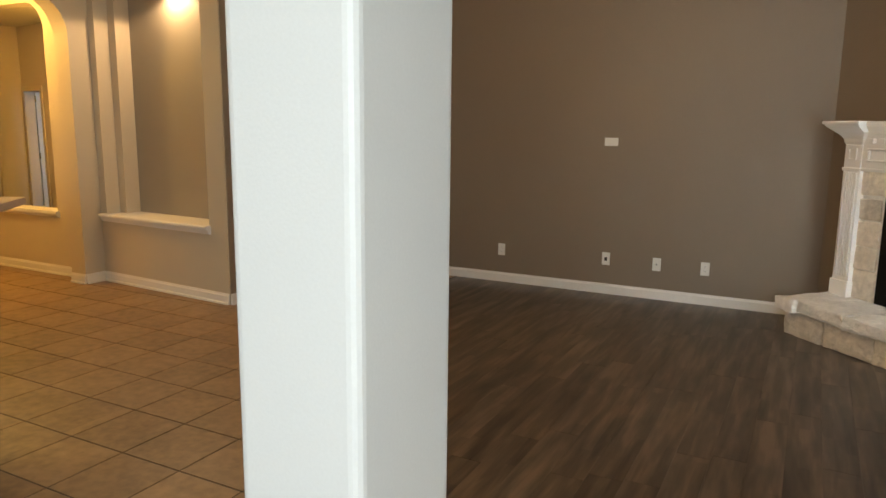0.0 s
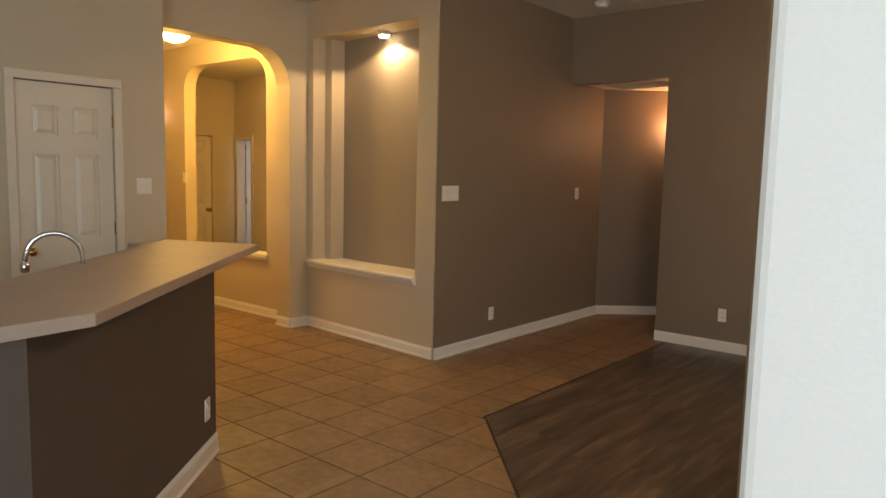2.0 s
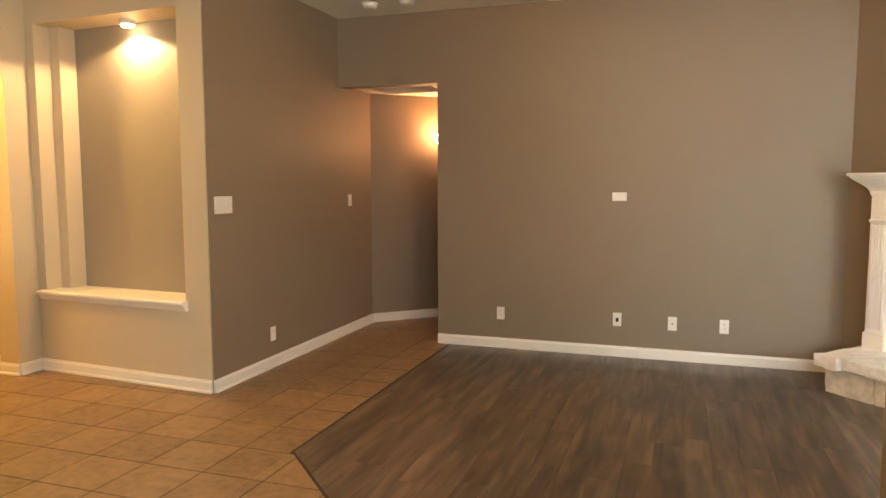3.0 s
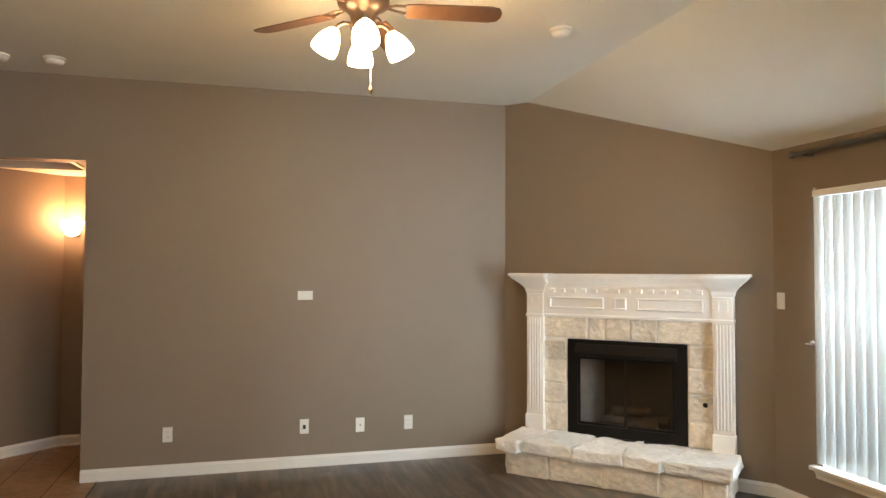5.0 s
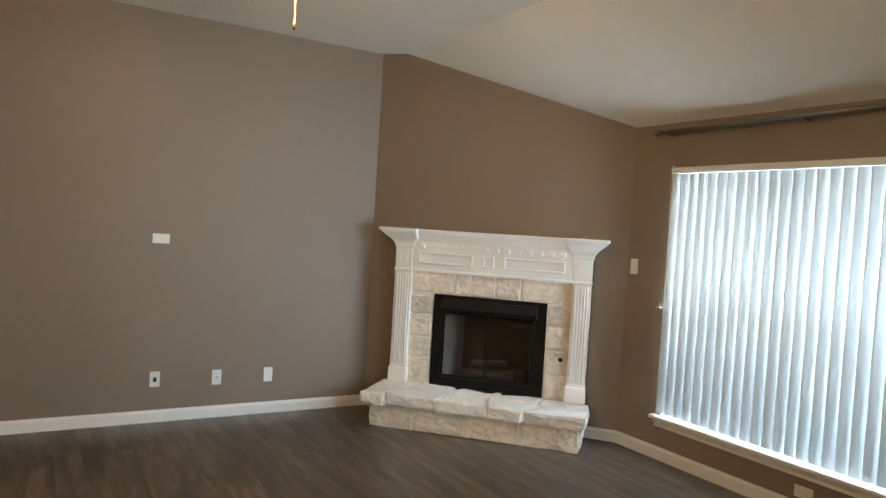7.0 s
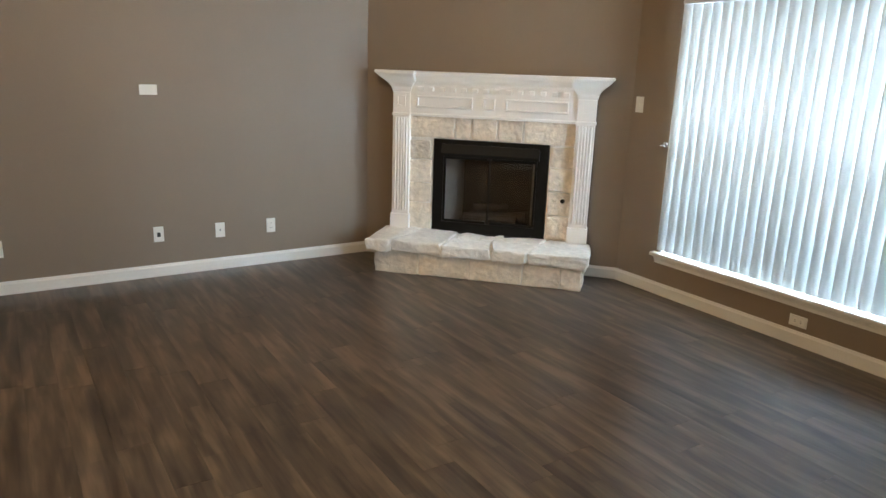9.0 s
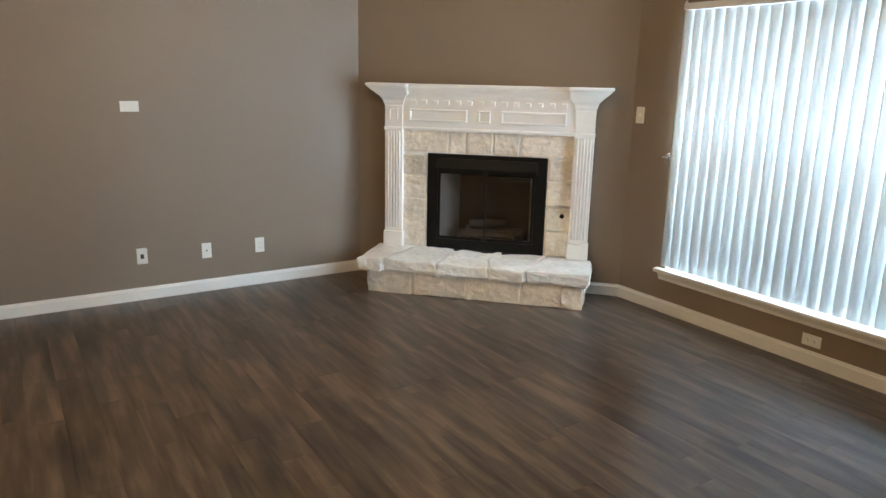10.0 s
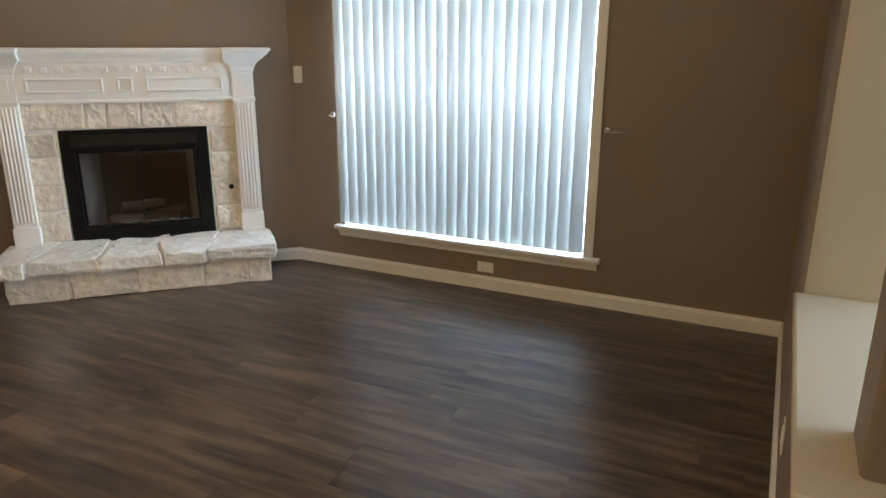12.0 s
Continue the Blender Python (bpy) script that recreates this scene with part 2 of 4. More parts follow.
def extrude_x(bm, outline, x0, x1):
    """A moulding: the outline (y, z) drawn out along x."""
    a = [bm.verts.new((x0, y, z)) for y, z in outline]
    b = [bm.verts.new((x1, y, z)) for y, z in outline]
    bm.faces.new(a), bm.faces.new(b[::-1])
    for i in range(len(a)):
        j = (i + 1) % len(a)
        bm.faces.new((a[j], a[i], b[i], b[j]))
    return bm


def lathe(bm, profile, seg=24, m=Matrix()):
    """Turns the profile of (radius, z) round the z axis."""
    rings = []
    for r, z in profile:
        rings.append([bm.verts.new(m @ Vector((max(r, 1e-4) * math.cos(2 * math.pi * i / seg), max(r, 1e-4) * math.sin(2 * math.pi * i / seg), z)))
                      for i in range(seg)])
    for p, q in zip(rings, rings[1:]):
        for i in range(seg):
            j = (i + 1) % seg
            bm.faces.new((p[i], p[j], q[j], q[i]))
    bm.faces.new(rings[0][::-1]), bm.faces.new(rings[-1])
    return bm


def tube(bm, pts, r, seg=10):
    pts = [Vector(p) for p in pts]
    rings = []
    for i, p in enumerate(pts):
        d = (pts[min(i + 1, len(pts) - 1)] - pts[max(i - 1, 0)]).normalized()
        q = d.to_track_quat("Z", "Y").to_matrix()
        rings.append([bm.verts.new(p + q @ Vector((r * math.cos(2 * math.pi * k / seg), r * math.sin(2 * math.pi * k / seg), 0))) for k in range(seg)])
    for a, b in zip(rings, rings[1:]):
        for k in range(seg):
            j = (k + 1) % seg
            bm.faces.new((a[k], a[j], b[j], b[k]))
    bm.faces.new(rings[0][::-1]), bm.faces.new(rings[-1])
    return bm


def clip(poly, a, b, c):
    """The part of a convex outline where a*x + b*y <= c."""
    out = []
    for i, p in enumerate(poly):
        q = poly[(i + 1) % len(poly)]
        dp, dq = a * p[0] + b * p[1] - c, a * q[0] + b * q[1] - c
        if dp <= 0:
            out.append(p)
        if (dp < 0 < dq) or (dq < 0 < dp):
            k = dp / (dp - dq)
            out.append((p[0] + k * (q[0] - p[0]), p[1] + k * (q[1] - p[1])))
    return out


def along(p0, p1):
    """Frame of a wall seen from its room: x from p0 to p1, y into the wall, z up. p0 is at the viewer's left."""
    ang = math.degrees(math.atan2(p1[1] - p0[1], p1[0] - p0[0]))
    return pose(p0[0], p0[1], 0, 0, 0, ang), math.hypot(p1[0] - p0[0], p1[1] - p0[1])


def wall(name, p0, p1, thick, top, mat, holes=(), label="", back=None, bottom=0.0, start=0.0, category="wall"):
    """A wall with openings (u0, u1, low, high, corner radius)."""
    m, length = along(p0, p1)
    cuts = {0.0, length}
    for u0, u1, lo, hi, r in holes:
        cuts |= {max(u0, 0), min(u1, length)}
        if r:
            for k in range(1, 19):
                cuts |= {u0 + r * (1 - math.cos(math.pi / 36 * k)), u1 - r * (1 - math.cos(math.pi / 36 * k))}
    cuts = sorted(c for c in cuts if 0 <= c <= length)
    bm = bmesh.new()
    for a, b in zip(cuts, cuts[1:]):
        if b - a < 1e-5:
            continue
        spans = [(bottom, bottom, top, top)]
        for u0, u1, lo, hi, r in holes:
            if a >= u0 - 1e-6 and b <= u1 + 1e-6:
                tops = []
                for u in (a, b):
                    d = min(u - u0, u1 - u)
                    tops.append(hi - (r - math.sqrt(max(0, r * r - (r - d) ** 2)) if r and d < r else 0))
                spans = [(bottom, bottom, lo, lo), (tops[0], tops[1], top, top)]
        for z0a, z0b, z1a, z1b in spans:
            if z1a - z0a < 1e-4 and z1b - z0b < 1e-4:
                continue
            v = [bm.verts.new(q) for q in ((a, start, z0a), (b, start, z0b), (b, start, z1b), (a, start, z1a),
                                           (a, start + thick, z0a), (b, start + thick, z0b), (b, start + thick, z1b), (a, start + thick, z1a))]
            for f in ((0, 1, 2, 3), (7, 6, 5, 4), (0, 4, 5, 1), (3, 2, 6, 7), (0, 3, 7, 4), (1, 5, 6, 2)):
                face = bm.faces.new([v[i] for i in f])
                if back and f == (7, 6, 5, 4):
                    face.material_index = 1
    bmesh.ops.remove_doubles(bm, verts=bm.verts, dist=1e-5)
    ob = part(name, bm, [mat, back] if back else mat, kind="structure")
    ob.matrix_world = m
    return tagged(ob, label, category)


def baseboard(p0, p1, label="white painted baseboard along the wall", h=0.092, d=0.014, shoe=True):
    m, length = along(p0, p1)
    ob = part("baseboard", extrude_x(bmesh.new(), [(0, 0), (0, h), (-d * 0.35, h), (-d * 0.6, h - 0.012), (-d, h - 0.02), (-d, 0.019)] + ([(-d - 0.006, 0.018), (-d - 0.011, 0.013), (-d - 0.012, 0)] if shoe else [(-d, 0.0)]), 0, length), TRIM, kind="structure")
    ob.matrix_world = m
    return tagged(ob, label, "baseboard")


# ---- large structure ----
H = 3.05
SE = (2.33, 1.925)
floor_bm = bmesh.new()
box(floor_bm, -11, -2.8, -0.15, 2.7, 9.2, -0.004)
floor = tagged(part("floor", floor_bm, GROUT, kind="structure"), "floor of dark vinyl planks and beige square tiles", "floor")

wall("wall_north", (-3.6, 6.92), (1.02, 6.92), 0.13, H, TAUPE, holes=((0.0, 1.14, 0.0, 2.41, 0),), label="taupe painted wall with outlets along its foot")
wall("wall_west", (-3.456, 4.906), (-3.463, 7.635), 0.12, H, TAUPE, label="taupe painted wall beside the tiled passage")
wall("wall_hall_diagonal", (-3.468, 7.635), (-2.887, 8.184), 0.12, H, TAUPE, label="taupe angled hall wall")
wall("wall_hall_end", (-2.887, 8.184), (-1.2, 8.184), 0.12, H, TAUPE, label="taupe hall end wall with a sconce")
wall("wall_hall_side", (-1.2, 8.184), (-1.2, 7.05), 0.12, H, TAUPE, label="taupe hall side wall")
wall("wall_fireplace", (0.906, 6.918), (2.34, 5.289), 0.13, H, TAUPE, holes=((0.66, 1.58, 0.0, 1.03, 0),), label="taupe angled wall above the fireplace")
wall("wall_window", (2.33, 5.42), (2.33, 1.46), 0.16, 2.6, TAUPE, holes=((0.545, 2.375, 0.30, 2.10, 0),), label="taupe wall round the large window")
sw = prism(bmesh.new(), [(2.33, 1.46), (2.33, 1.925)] + [(1.45 - 0.07 * math.sin(math.pi / 16 * k), 1.855 + 0.07 * math.cos(math.pi / 16 * k)) for k in range(9)] + [(1.38, 1.46)], 0, H)
for f in sw.faces:
    f.material_index = 1 if f.calc_center_median().x < 1.395 else 0
tagged(part("wall_south", sw, [TAUPE, CREAM], kind="structure"), "taupe wall with a rounded cream edge beside the pass-through", "wall")
half = bmesh.new()
box(half, 0.202, 1.46, 0, 1.379, 1.925, 0.555)
box(half, -0.057, 1.784, 0, 0.202, 1.925, 0.555)
box(half, -0.16, 1.46, 0, -0.057, 1.925, 0.555)
tagged(part("wall_half", half, TAUPE, kind="structure"), "low taupe half wall under a wide cream ledge", "wall")
tagged(part("wall_pass_header", boxed(0.202, 1.46, 2.5, 1.379, 1.925, H), TAUPE, kind="structure"), "taupe wall above the pass-through", "wall")
ledge = boxed(-0.20, 1.44, 0.556, 1.38, 1.935, 0.59, bevel=0.012, seg=2)
tagged(part("trim_ledge", ledge, CREAM, kind="structure"), "wide cream painted ledge on the half wall", "ledge")

col = boxed(-0.055, 1.463, 0.0, 0.2, 1.782, H)
bmesh.ops.bevel(col, geom=[e for e in col.edges if abs(e.verts[0].co.z - e.verts[1].co.z) > 1], offset=0.022, segments=4, profile=0.5, affect="EDGES")
for f in col.faces:
    f.material_index = 1 if (f.calc_center_median().x < -0.05 or f.calc_center_median().y > 1.775) else 0
tagged(part("column", col, [WHITEWALL, TAUPE]), "square pale painted drywall column with rounded corners", "column")

# niche wall, stepped back in three layers
NA, NB = (-5.2, 5.02), (-3.468, 4.896)
wall("wall_niche", NA, NB, 0.14, H, CREAM, holes=((0.09, 1.52, 0.63, 2.73, 0),), label="cream wall with a tall lit niche")
wall("wall_niche_step", NA, (-3.55, 4.902), 0.15, H, CREAM, holes=((0.19, 1.43, 0.63, 2.73, 0),), start=0.14, label="inner step of the wall niche")
wall("wall_niche_back", NA, (-3.55, 4.902), 0.08, H, NICHE, start=0.29, label="back of the wall niche, darkened for its shade")
wall("wall_arch", (-5.2, 3.2), (-5.2, 5.02), 0.2, H, CREAM, holes=((0.06, 1.61, 0.0, 2.605, 0.34),), label="cream wall with a rounded archway to the foyer")
wall("wall_pantry", (-4.95, -2.6), (-4.95, 3.445), 0.13, H, CREAM, holes=((5.01, 5.655, 0.0, 2.06, 0),), label="cream wall with the pantry door")
wall("wall_pantry_return", (-4.951, 3.445), (-9.2, 3.445), 0.12, H, CREAM, label="cream foyer wall")
wall("wall_foyer", (-9.2, 4.97), (-5.402, 4.97), 0.14, H, CREAM, holes=((1.87, 3.415, 0.61, 2.63, 0.26),), label="cream foyer wall with an arched pass-through")
wall("wall_foyer_end", (-9.2, 3.3), (-9.2, 4.97), 0.12, H, CREAM, label="cream end wall of the foyer")
wall("wall_far_room", (-8.8, 5.11), (-8.8, 6.72), 0.12, H, CREAM, holes=((0.41, 1.11, 0, 1.96, 0),), label="cream wall with a closed door in the far room")
RA, RB = (-8.8, 6.6), (-3.6, 5.87)
wall("wall_far_room_return", RA, RB, 0.12, H, CREAM, holes=((0.07, 0.52, 0, 1.92, 0),), label="cream wall with an open door in the far room")
wall("wall_far_room_north", (-8.8, 9.0), (-3.588, 9.0), 0.12, H, CREAM, label="cream far wall of the far room")
wall("wall_far_beyond", (-10.7, 5.0), (-10.7, 9.0), 0.12, H, CREAM, label="pale wall beyond the open door")
wall("wall_far_beyond_side", (-10.7, 8.2), (-8.92, 8.2), 0.12, H, CREAM, label="pale side wall beyond the open door")
wall("wall_far_beyond_near", (-8.92, 5.3), (-10.7, 5.3), 0.12, H, CREAM, label="pale near wall beyond the open door")

# breakfast nook and kitchen behind the camera
# Unseen window openings, positioned so their daylight falls on the column
wall("wall_nook_east", (2.56, 1.46), (2.56, -2.6), 0.14, H, CREAM, holes=((1.16, 2.96, 0.5, 2.28, 0),), label="cream nook side wall with a window")
wall("wall_nook_south", (2.7, -2.6), (-4.95, -2.6), 0.14, H, CREAM, holes=((0.33, 1.87, 0.95, 2.62, 0),), label="cream nook end wall with a window")

ceil = bmesh.new()
prof = [(-11, H), (1.05, H), (2.55, 2.345), (2.55, 2.5), (1.05, H + 0.15), (-11, H + 0.15)]
a = [ceil.verts.new((x, 1.5, z)) for x, z in prof]
b = [ceil.verts.new((x, 9.2, z)) for x, z in prof]
ceil.faces.new(a), ceil.faces.new(b[::-1])
for i in range(len(a)):
    j = (i + 1) % len(a)
    ceil.faces.new((a[i], b[i], b[j], a[j]))
box(ceil, -11, -2.8, H, 2.75, 1.499, H + 0.15)
tagged(part("ceiling", ceil, CEILING, kind="structure"), "off-white ceiling sloping down towards the window", "ceiling")
tagged(part("ceiling_hall", boxed(-3.468, 7.051, 2.44, -1.2, 8.3, 2.5), CEILING, kind="structure"), "low hall ceiling", "ceiling")
tagged(part("ceiling_foyer", boxed(-9.2, 3.446, 2.86, -5.402, 4.969, 2.95), CEILING, kind="structure"), "foyer ceiling", "ceiling")

tagged(part("ceiling_far_room", boxed(-8.8, 5.111, 2.76, -5.4, 6.75, 2.84), CEILING, kind="structure"), "far room ceiling", "ceiling")

baseboard((-2.46, 6.92), (0.906, 6.92), shoe=False)
baseboard((-3.456, 4.896), (-3.463, 7.635))
baseboard((-3.468, 7.635), (-2.887, 8.184))
baseboard((-2.887, 8.184), (-1.2, 8.184))
baseboard((0.906, 6.918), (2.33, 5.30), shoe=False)
baseboard((2.33, 5.30), SE, shoe=False)
baseboard(SE, (-0.16, 1.925), shoe=False)
baseboard(NA, NB)
baseboard((-5.2, 4.81), (-5.2, 5.02))
baseboard((-5.4, 4.81), (-5.2, 4.81))
baseboard((-9.2, 4.97), (-5.402, 4.97))
baseboard((-4.95, 3.13), (-4.95, 3.445))

ground = part("ground", boxed(2.71, -60, -0.4, 120, 60, -0.2), GRASS, kind="structure")
tagged(ground, "lawn outside the window", "ground")

# ---- lamps of the place, and two added fills ----
FAN = (-0.775, 4.31)
for k in range(4):
    a = radians(85 + 90 * k)
    lamp("fan_bulb", "POINT", pose(FAN[0] + 0.17 * math.cos(a), FAN[1] + 0.17 * math.sin(a), 2.53), 6.5, BULB, 0.05)
# Added orange lamp without a fixture, warms the ceiling round the fan
lamp("fan_ceiling_fill", "POINT", pose(FAN[0], FAN[1], 2.62), 10, (1.0, 0.50, 0.16), 0.05)
NM, NLEN = along(NA, NB)
lamp("niche_bulb", "SPOT", NM @ pose(0.88, 0.20, 2.66, -8, 0, 0), 46, (1.0, 0.68, 0.36), 0.04).data.spot_size = radians(150)
lamp("foyer_bulb", "POINT", pose(-6.14, 4.2, 2.60), 72, (1.0, 0.60, 0.13), 0.1)
# No lamp seen here; added bulb, kept out of view, brightens the far room
lamp("unseen_far_room_bulb", "POINT", pose(-6.2, 5.6, 2.5), 50, (1.0, 0.56, 0.11), 0.1)
lamp("sconce_bulb", "POINT", pose(-2.81, 8.03, 2.06), 7, (1.0, 0.46, 0.20), 0.04)

# ---- fireplace ----
FM = pose(1.588, 6.071, 0, 0, 0, -46)
rng = random.Random(4)


def stone(x0, x1, y0, y1, z0, z1, jit=0.006, bevel=0.014, skew=(0, 0)):
    """A rough block; skew moves the back ends of its two sides along x."""
    bm = boxed(x0, y0, z0, x1, y1, z1)
    for v in bm.verts:
        v.co.x += (skew[0] if v.co.x < (x0 + x1) / 2 else skew[1]) * (v.co.y - y0) / (y1 - y0)
    for v in bm.verts:
        v.co += Vector((rng.uniform(-jit, jit), rng.uniform(-jit, jit), rng.uniform(-jit, jit)))
    bmesh.ops.bevel(bm, geom=list(bm.edges), offset=bevel, segments=2, profile=0.6, affect="EDGES")
    bmesh.ops.subdivide_edges(bm, edges=[e for e in bm.edges if e.calc_length() > 0.07], cuts=4, use_grid_fill=True)
    for v in bm.verts:
        v.co += 0.8 * jit * noise.noise_vector(v.co * 12) + 0.7 * jit * noise.noise_vector(v.co * 38)
    return bm


fireplace = thing("fireplace", "corner fireplace of pale limestone with white mantel and black firebox", "fireplace", FM)
hb0 = boxed(-0.806, -0.431, 0.0, 0.806, 0.04, 0.19)
box(hb0, -0.85, -0.455, 0.1905, 0.83, 0.0, 0.258, bevel=0.012, seg=2)
hearth = part("hearth", hb0, MORTAR, fireplace, "raised stone hearth")
cuts = (-0.82, -0.46, -0.05, 0.37, 0.66, 0.82)
for a, b in zip(cuts, cuts[1:]):
    part("stone", stone(a + 0.005, b - 0.005, -0.447, -0.36, 0.0, 0.184, 0.008, 0.012), STONE, hearth)
for a, b in ((-0.36, -0.18), (-0.175, 0.02)):
    part("stone", stone(-0.825, -0.74, a, b, 0.0, 0.182), STONE, hearth)
    part("stone", stone(0.74, 0.822, a, b, 0.0, 0.182), STONE, hearth)
cuts = (-0.88, -0.68, -0.27, 0.13, 0.40, 0.86)
skews = (0.0, 0.14, 0.05, -0.05, 0.10, 0.0)
for i, (a, b) in enumerate(zip(cuts, cuts[1:])):
    deep = (-0.485, -0.235) if i in (2, 3) else (-0.485, 0.0)
    part("slab", stone(a + rng.uniform(0.003, 0.010), b - rng.uniform(0.003, 0.010), deep[0] - rng.uniform(0, 0.022), deep[1], 0.178, 0.272 + rng.uniform(-0.008, 0.006), 0.013, 0.012, (skews[i], skews[i + 1])), PALESTONE, hearth)
for a, b, sk in ((-0.215, -0.05, (0.0, 0.05)), (-0.035, 0.18, (0.05, -0.04)), (0.195, 0.44, (-0.04, 0.05))):
    part("slab", stone(a, b, -0.222, 0.0, 0.178, 0.267, 0.012, 0.012, sk), PALESTONE, hearth)

surround = part("surround", boxed(-0.70, 0.003, 0.26, -0.475, 0.06, 1.24), MORTAR, fireplace, "mortared limestone surround")
sb = bmesh.new()
box(sb, 0.475, 0.003, 0.26, 0.70, 0.06, 1.24)
box(sb, -0.475, 0.003, 1.036, 0.475, 0.06, 1.24)
part("mortar_bed", sb, MORTAR, surround)
for a, b in ((-0.69, -0.30), (-0.29, -0.165), (-0.15, 0.05), (0.06, 0.255), (0.27, 0.69)):
    part("stone", stone(a, b, -0.012 - rng.uniform(0, 0.012), 0.04, 1.042, 1.235, 0.007, 0.012), STONE, surround)
for x0, x1, zs in ((-0.69, -0.478, (0.272, 0.50, 0.67, 0.86, 1.024)), (0.478, 0.69, (0.272, 0.47, 0.665, 0.86, 1.024))):
    for a, b in zip(zs, zs[1:]):
        e = rng.uniform(0, 0.015)
        part("stone", stone(x0 + (e if x0 > 0 else 0), x1 - (e if x0 < 0 else 0), -0.012 - rng.uniform(0, 0.012), 0.04, a + 0.004, b - 0.004, 0.007, 0.012), STONE, surround)
part("gas_valve", lathe(bmesh.new(), [(0.018, 0), (0.018, 0.006), (0.009, 0.008), (0.009, 0.02)], 14, pose(0.605, -0.02, 0.60, 90, 0, 0)), BLACKMETAL, surround, "dark gas valve cover")

mantel = part("mantel", boxed(-0.69, -0.045, 1.215, 0.69, 0.02, 1.46, bevel=0.003), MANTEL, fireplace, "white painted wooden mantel")
crown = bmesh.new()
extrude_x(crown, [(0.03, 1.455), (0.03, 1.545), (-0.095, 1.545), (-0.092, 1.53), (-0.082, 1.515), (-0.07, 1.50), (-0.062, 1.48), (-0.052, 1.47), (-0.048, 1.455)], -0.70, 0.70)
part("crown_moulding", crown, MANTEL, mantel)
part("mantel_shelf", boxed(-0.83, -0.105, 1.544, 0.83, 0.05, 1.566, bevel=0.004), MANTEL, mantel)
part("fillet", boxed(-0.66, -0.060, 1.213, 0.66, -0.04, 1.236, bevel=0.006, seg=2), MANTEL, mantel)
dent = boxed(-0.021, -0.082, 1.412, 0.021, -0.044, 1.446, bevel=0.005, seg=2)
dm = part("dentil", dent, MANTEL, mantel)
for i in range(14):
    d = dm if i == 0 else new("dentil", dm.data)
    d.parent, d.location = mantel, (-0.578 + 0.089 * i, 0, 0)
for a, b in ((-0.61, -0.15), (-0.068, 0.03), (0.11, 0.60)):
    bm = bmesh.new()
    for q in ((a, 1.282, b, 1.298), (a, 1.362, b, 1.378), (a, 1.298, a + 0.016, 1.362), (b - 0.016, 1.298, b, 1.362)):
        box(bm, q[0], -0.070, q[1], q[2], -0.044, q[3], bevel=0.005)
    part("panel_moulding", bm, MANTEL, mantel)
for s in (-1, 1):
    x0, x1 = (-0.81, -0.665) if s < 0 else (0.665, 0.81)
    leg = part("pilaster", boxed(x0, -0.055, 0.272, x1, 0.03, 1.40, bevel=0.003), MANTEL, mantel)
    part("plinth_block", boxed(x0 - 0.008, -0.07, 0.272, x1 + 0.008, 0.03, 0.40, bevel=0.004), MANTEL, leg)
    for k in range(5):
        c = x0 + 0.0265 + k * 0.023
        rb = bmesh.new()
        lathe(rb, [(0.002, 0.43), (0.0085, 0.44), (0.0085, 1.19), (0.002, 1.20)], 8, pose(c, -0.055, 0))
        part("reed", rb, MANTEL, leg, smooth=True)
    part("necking", boxed(x0 - 0.006, -0.066, 1.21, x1 + 0.006, 0.03, 1.235, bevel=0.004), MANTEL, leg)
    c = (x0 + x1) / 2
    rb = bmesh.new()
    for q in ((-0.035, 1.29, 0.035, 1.298), (-0.035, 1.365, 0.035, 1.373), (-0.035, 1.29, -0.027, 1.373), (0.027, 1.29, 0.035, 1.373)):
        box(rb, c + q[0], -0.064, q[1], c + q[2], -0.054, q[3])
    part("rosette_frame", rb, MANTEL, leg)
    cap = bmesh.new()
    steps = ((1.40, 0.0), (1.42, 0.008), (1.44, 0.012), (1.465, 0.028), (1.49, 0.055), (1.515, 0.085), (1.535, 0.105), (1.545, 0.108))
    rings = []
    for z, e in steps:
        rings.append([cap.verts.new(q) for q in ((x0 - e, -0.055 - e, z), (x1 + min(e, 0.05), -0.055 - e, z), (x1 + min(e, 0.05), 0.03, z), (x0 - e, 0.03, z))]
                     if s < 0 else [cap.verts.new(q) for q in ((x0 - min(e, 0.05), -0.055 - e, z), (x1 + e, -0.055 - e, z), (x1 + e, 0.03, z), (x0 - min(e, 0.05), 0.03, z))])
    for p, q in zip(rings, rings[1:]):
        for k in range(4):
            cap.faces.new((p[k], p[(k + 1) % 4], q[(k + 1) % 4], q[k]))
    cap.faces.new(rings[0][::-1]), cap.faces.new(rings[-1])
    part("capital", cap, MANTEL, leg)
    xa, xb = (x0 - 0.12, x1 + 0.06) if s < 0 else (x0 - 0.06, x1 + 0.12)
    part("cap_board", boxed(xa, -0.178, 1.5445, xb, 0.03, 1.568, bevel=0.005), MANTEL, leg)

fb = bmesh.new()
box(fb, -0.47, -0.005, 0.274, -0.385, 0.03, 1.034)
firebox = part("firebox", fb, BLACKMETAL, fireplace, "black metal firebox with smoked glass doors")
for q in ((0.385, 0.274, 0.47, 1.034), (-0.385, 0.274, 0.385, 0.352), (-0.385, 0.90, 0.385, 1.034)):
    part("face_plate", boxed(q[0], -0.005, q[1], q[2], 0.03, q[3]), BLACKMETAL, firebox)
part("hood", extrude_x(bmesh.new(), [(-0.004, 0.905), (-0.004, 1.0), (-0.012, 1.0), (-0.05, 0.93), (-0.05, 0.905)], -0.40, 0.40), BLACKMETAL, firebox)
ib = bmesh.new()
box(ib, -0.47, 0.44, 0.26, 0.47, 0.47, 1.03)
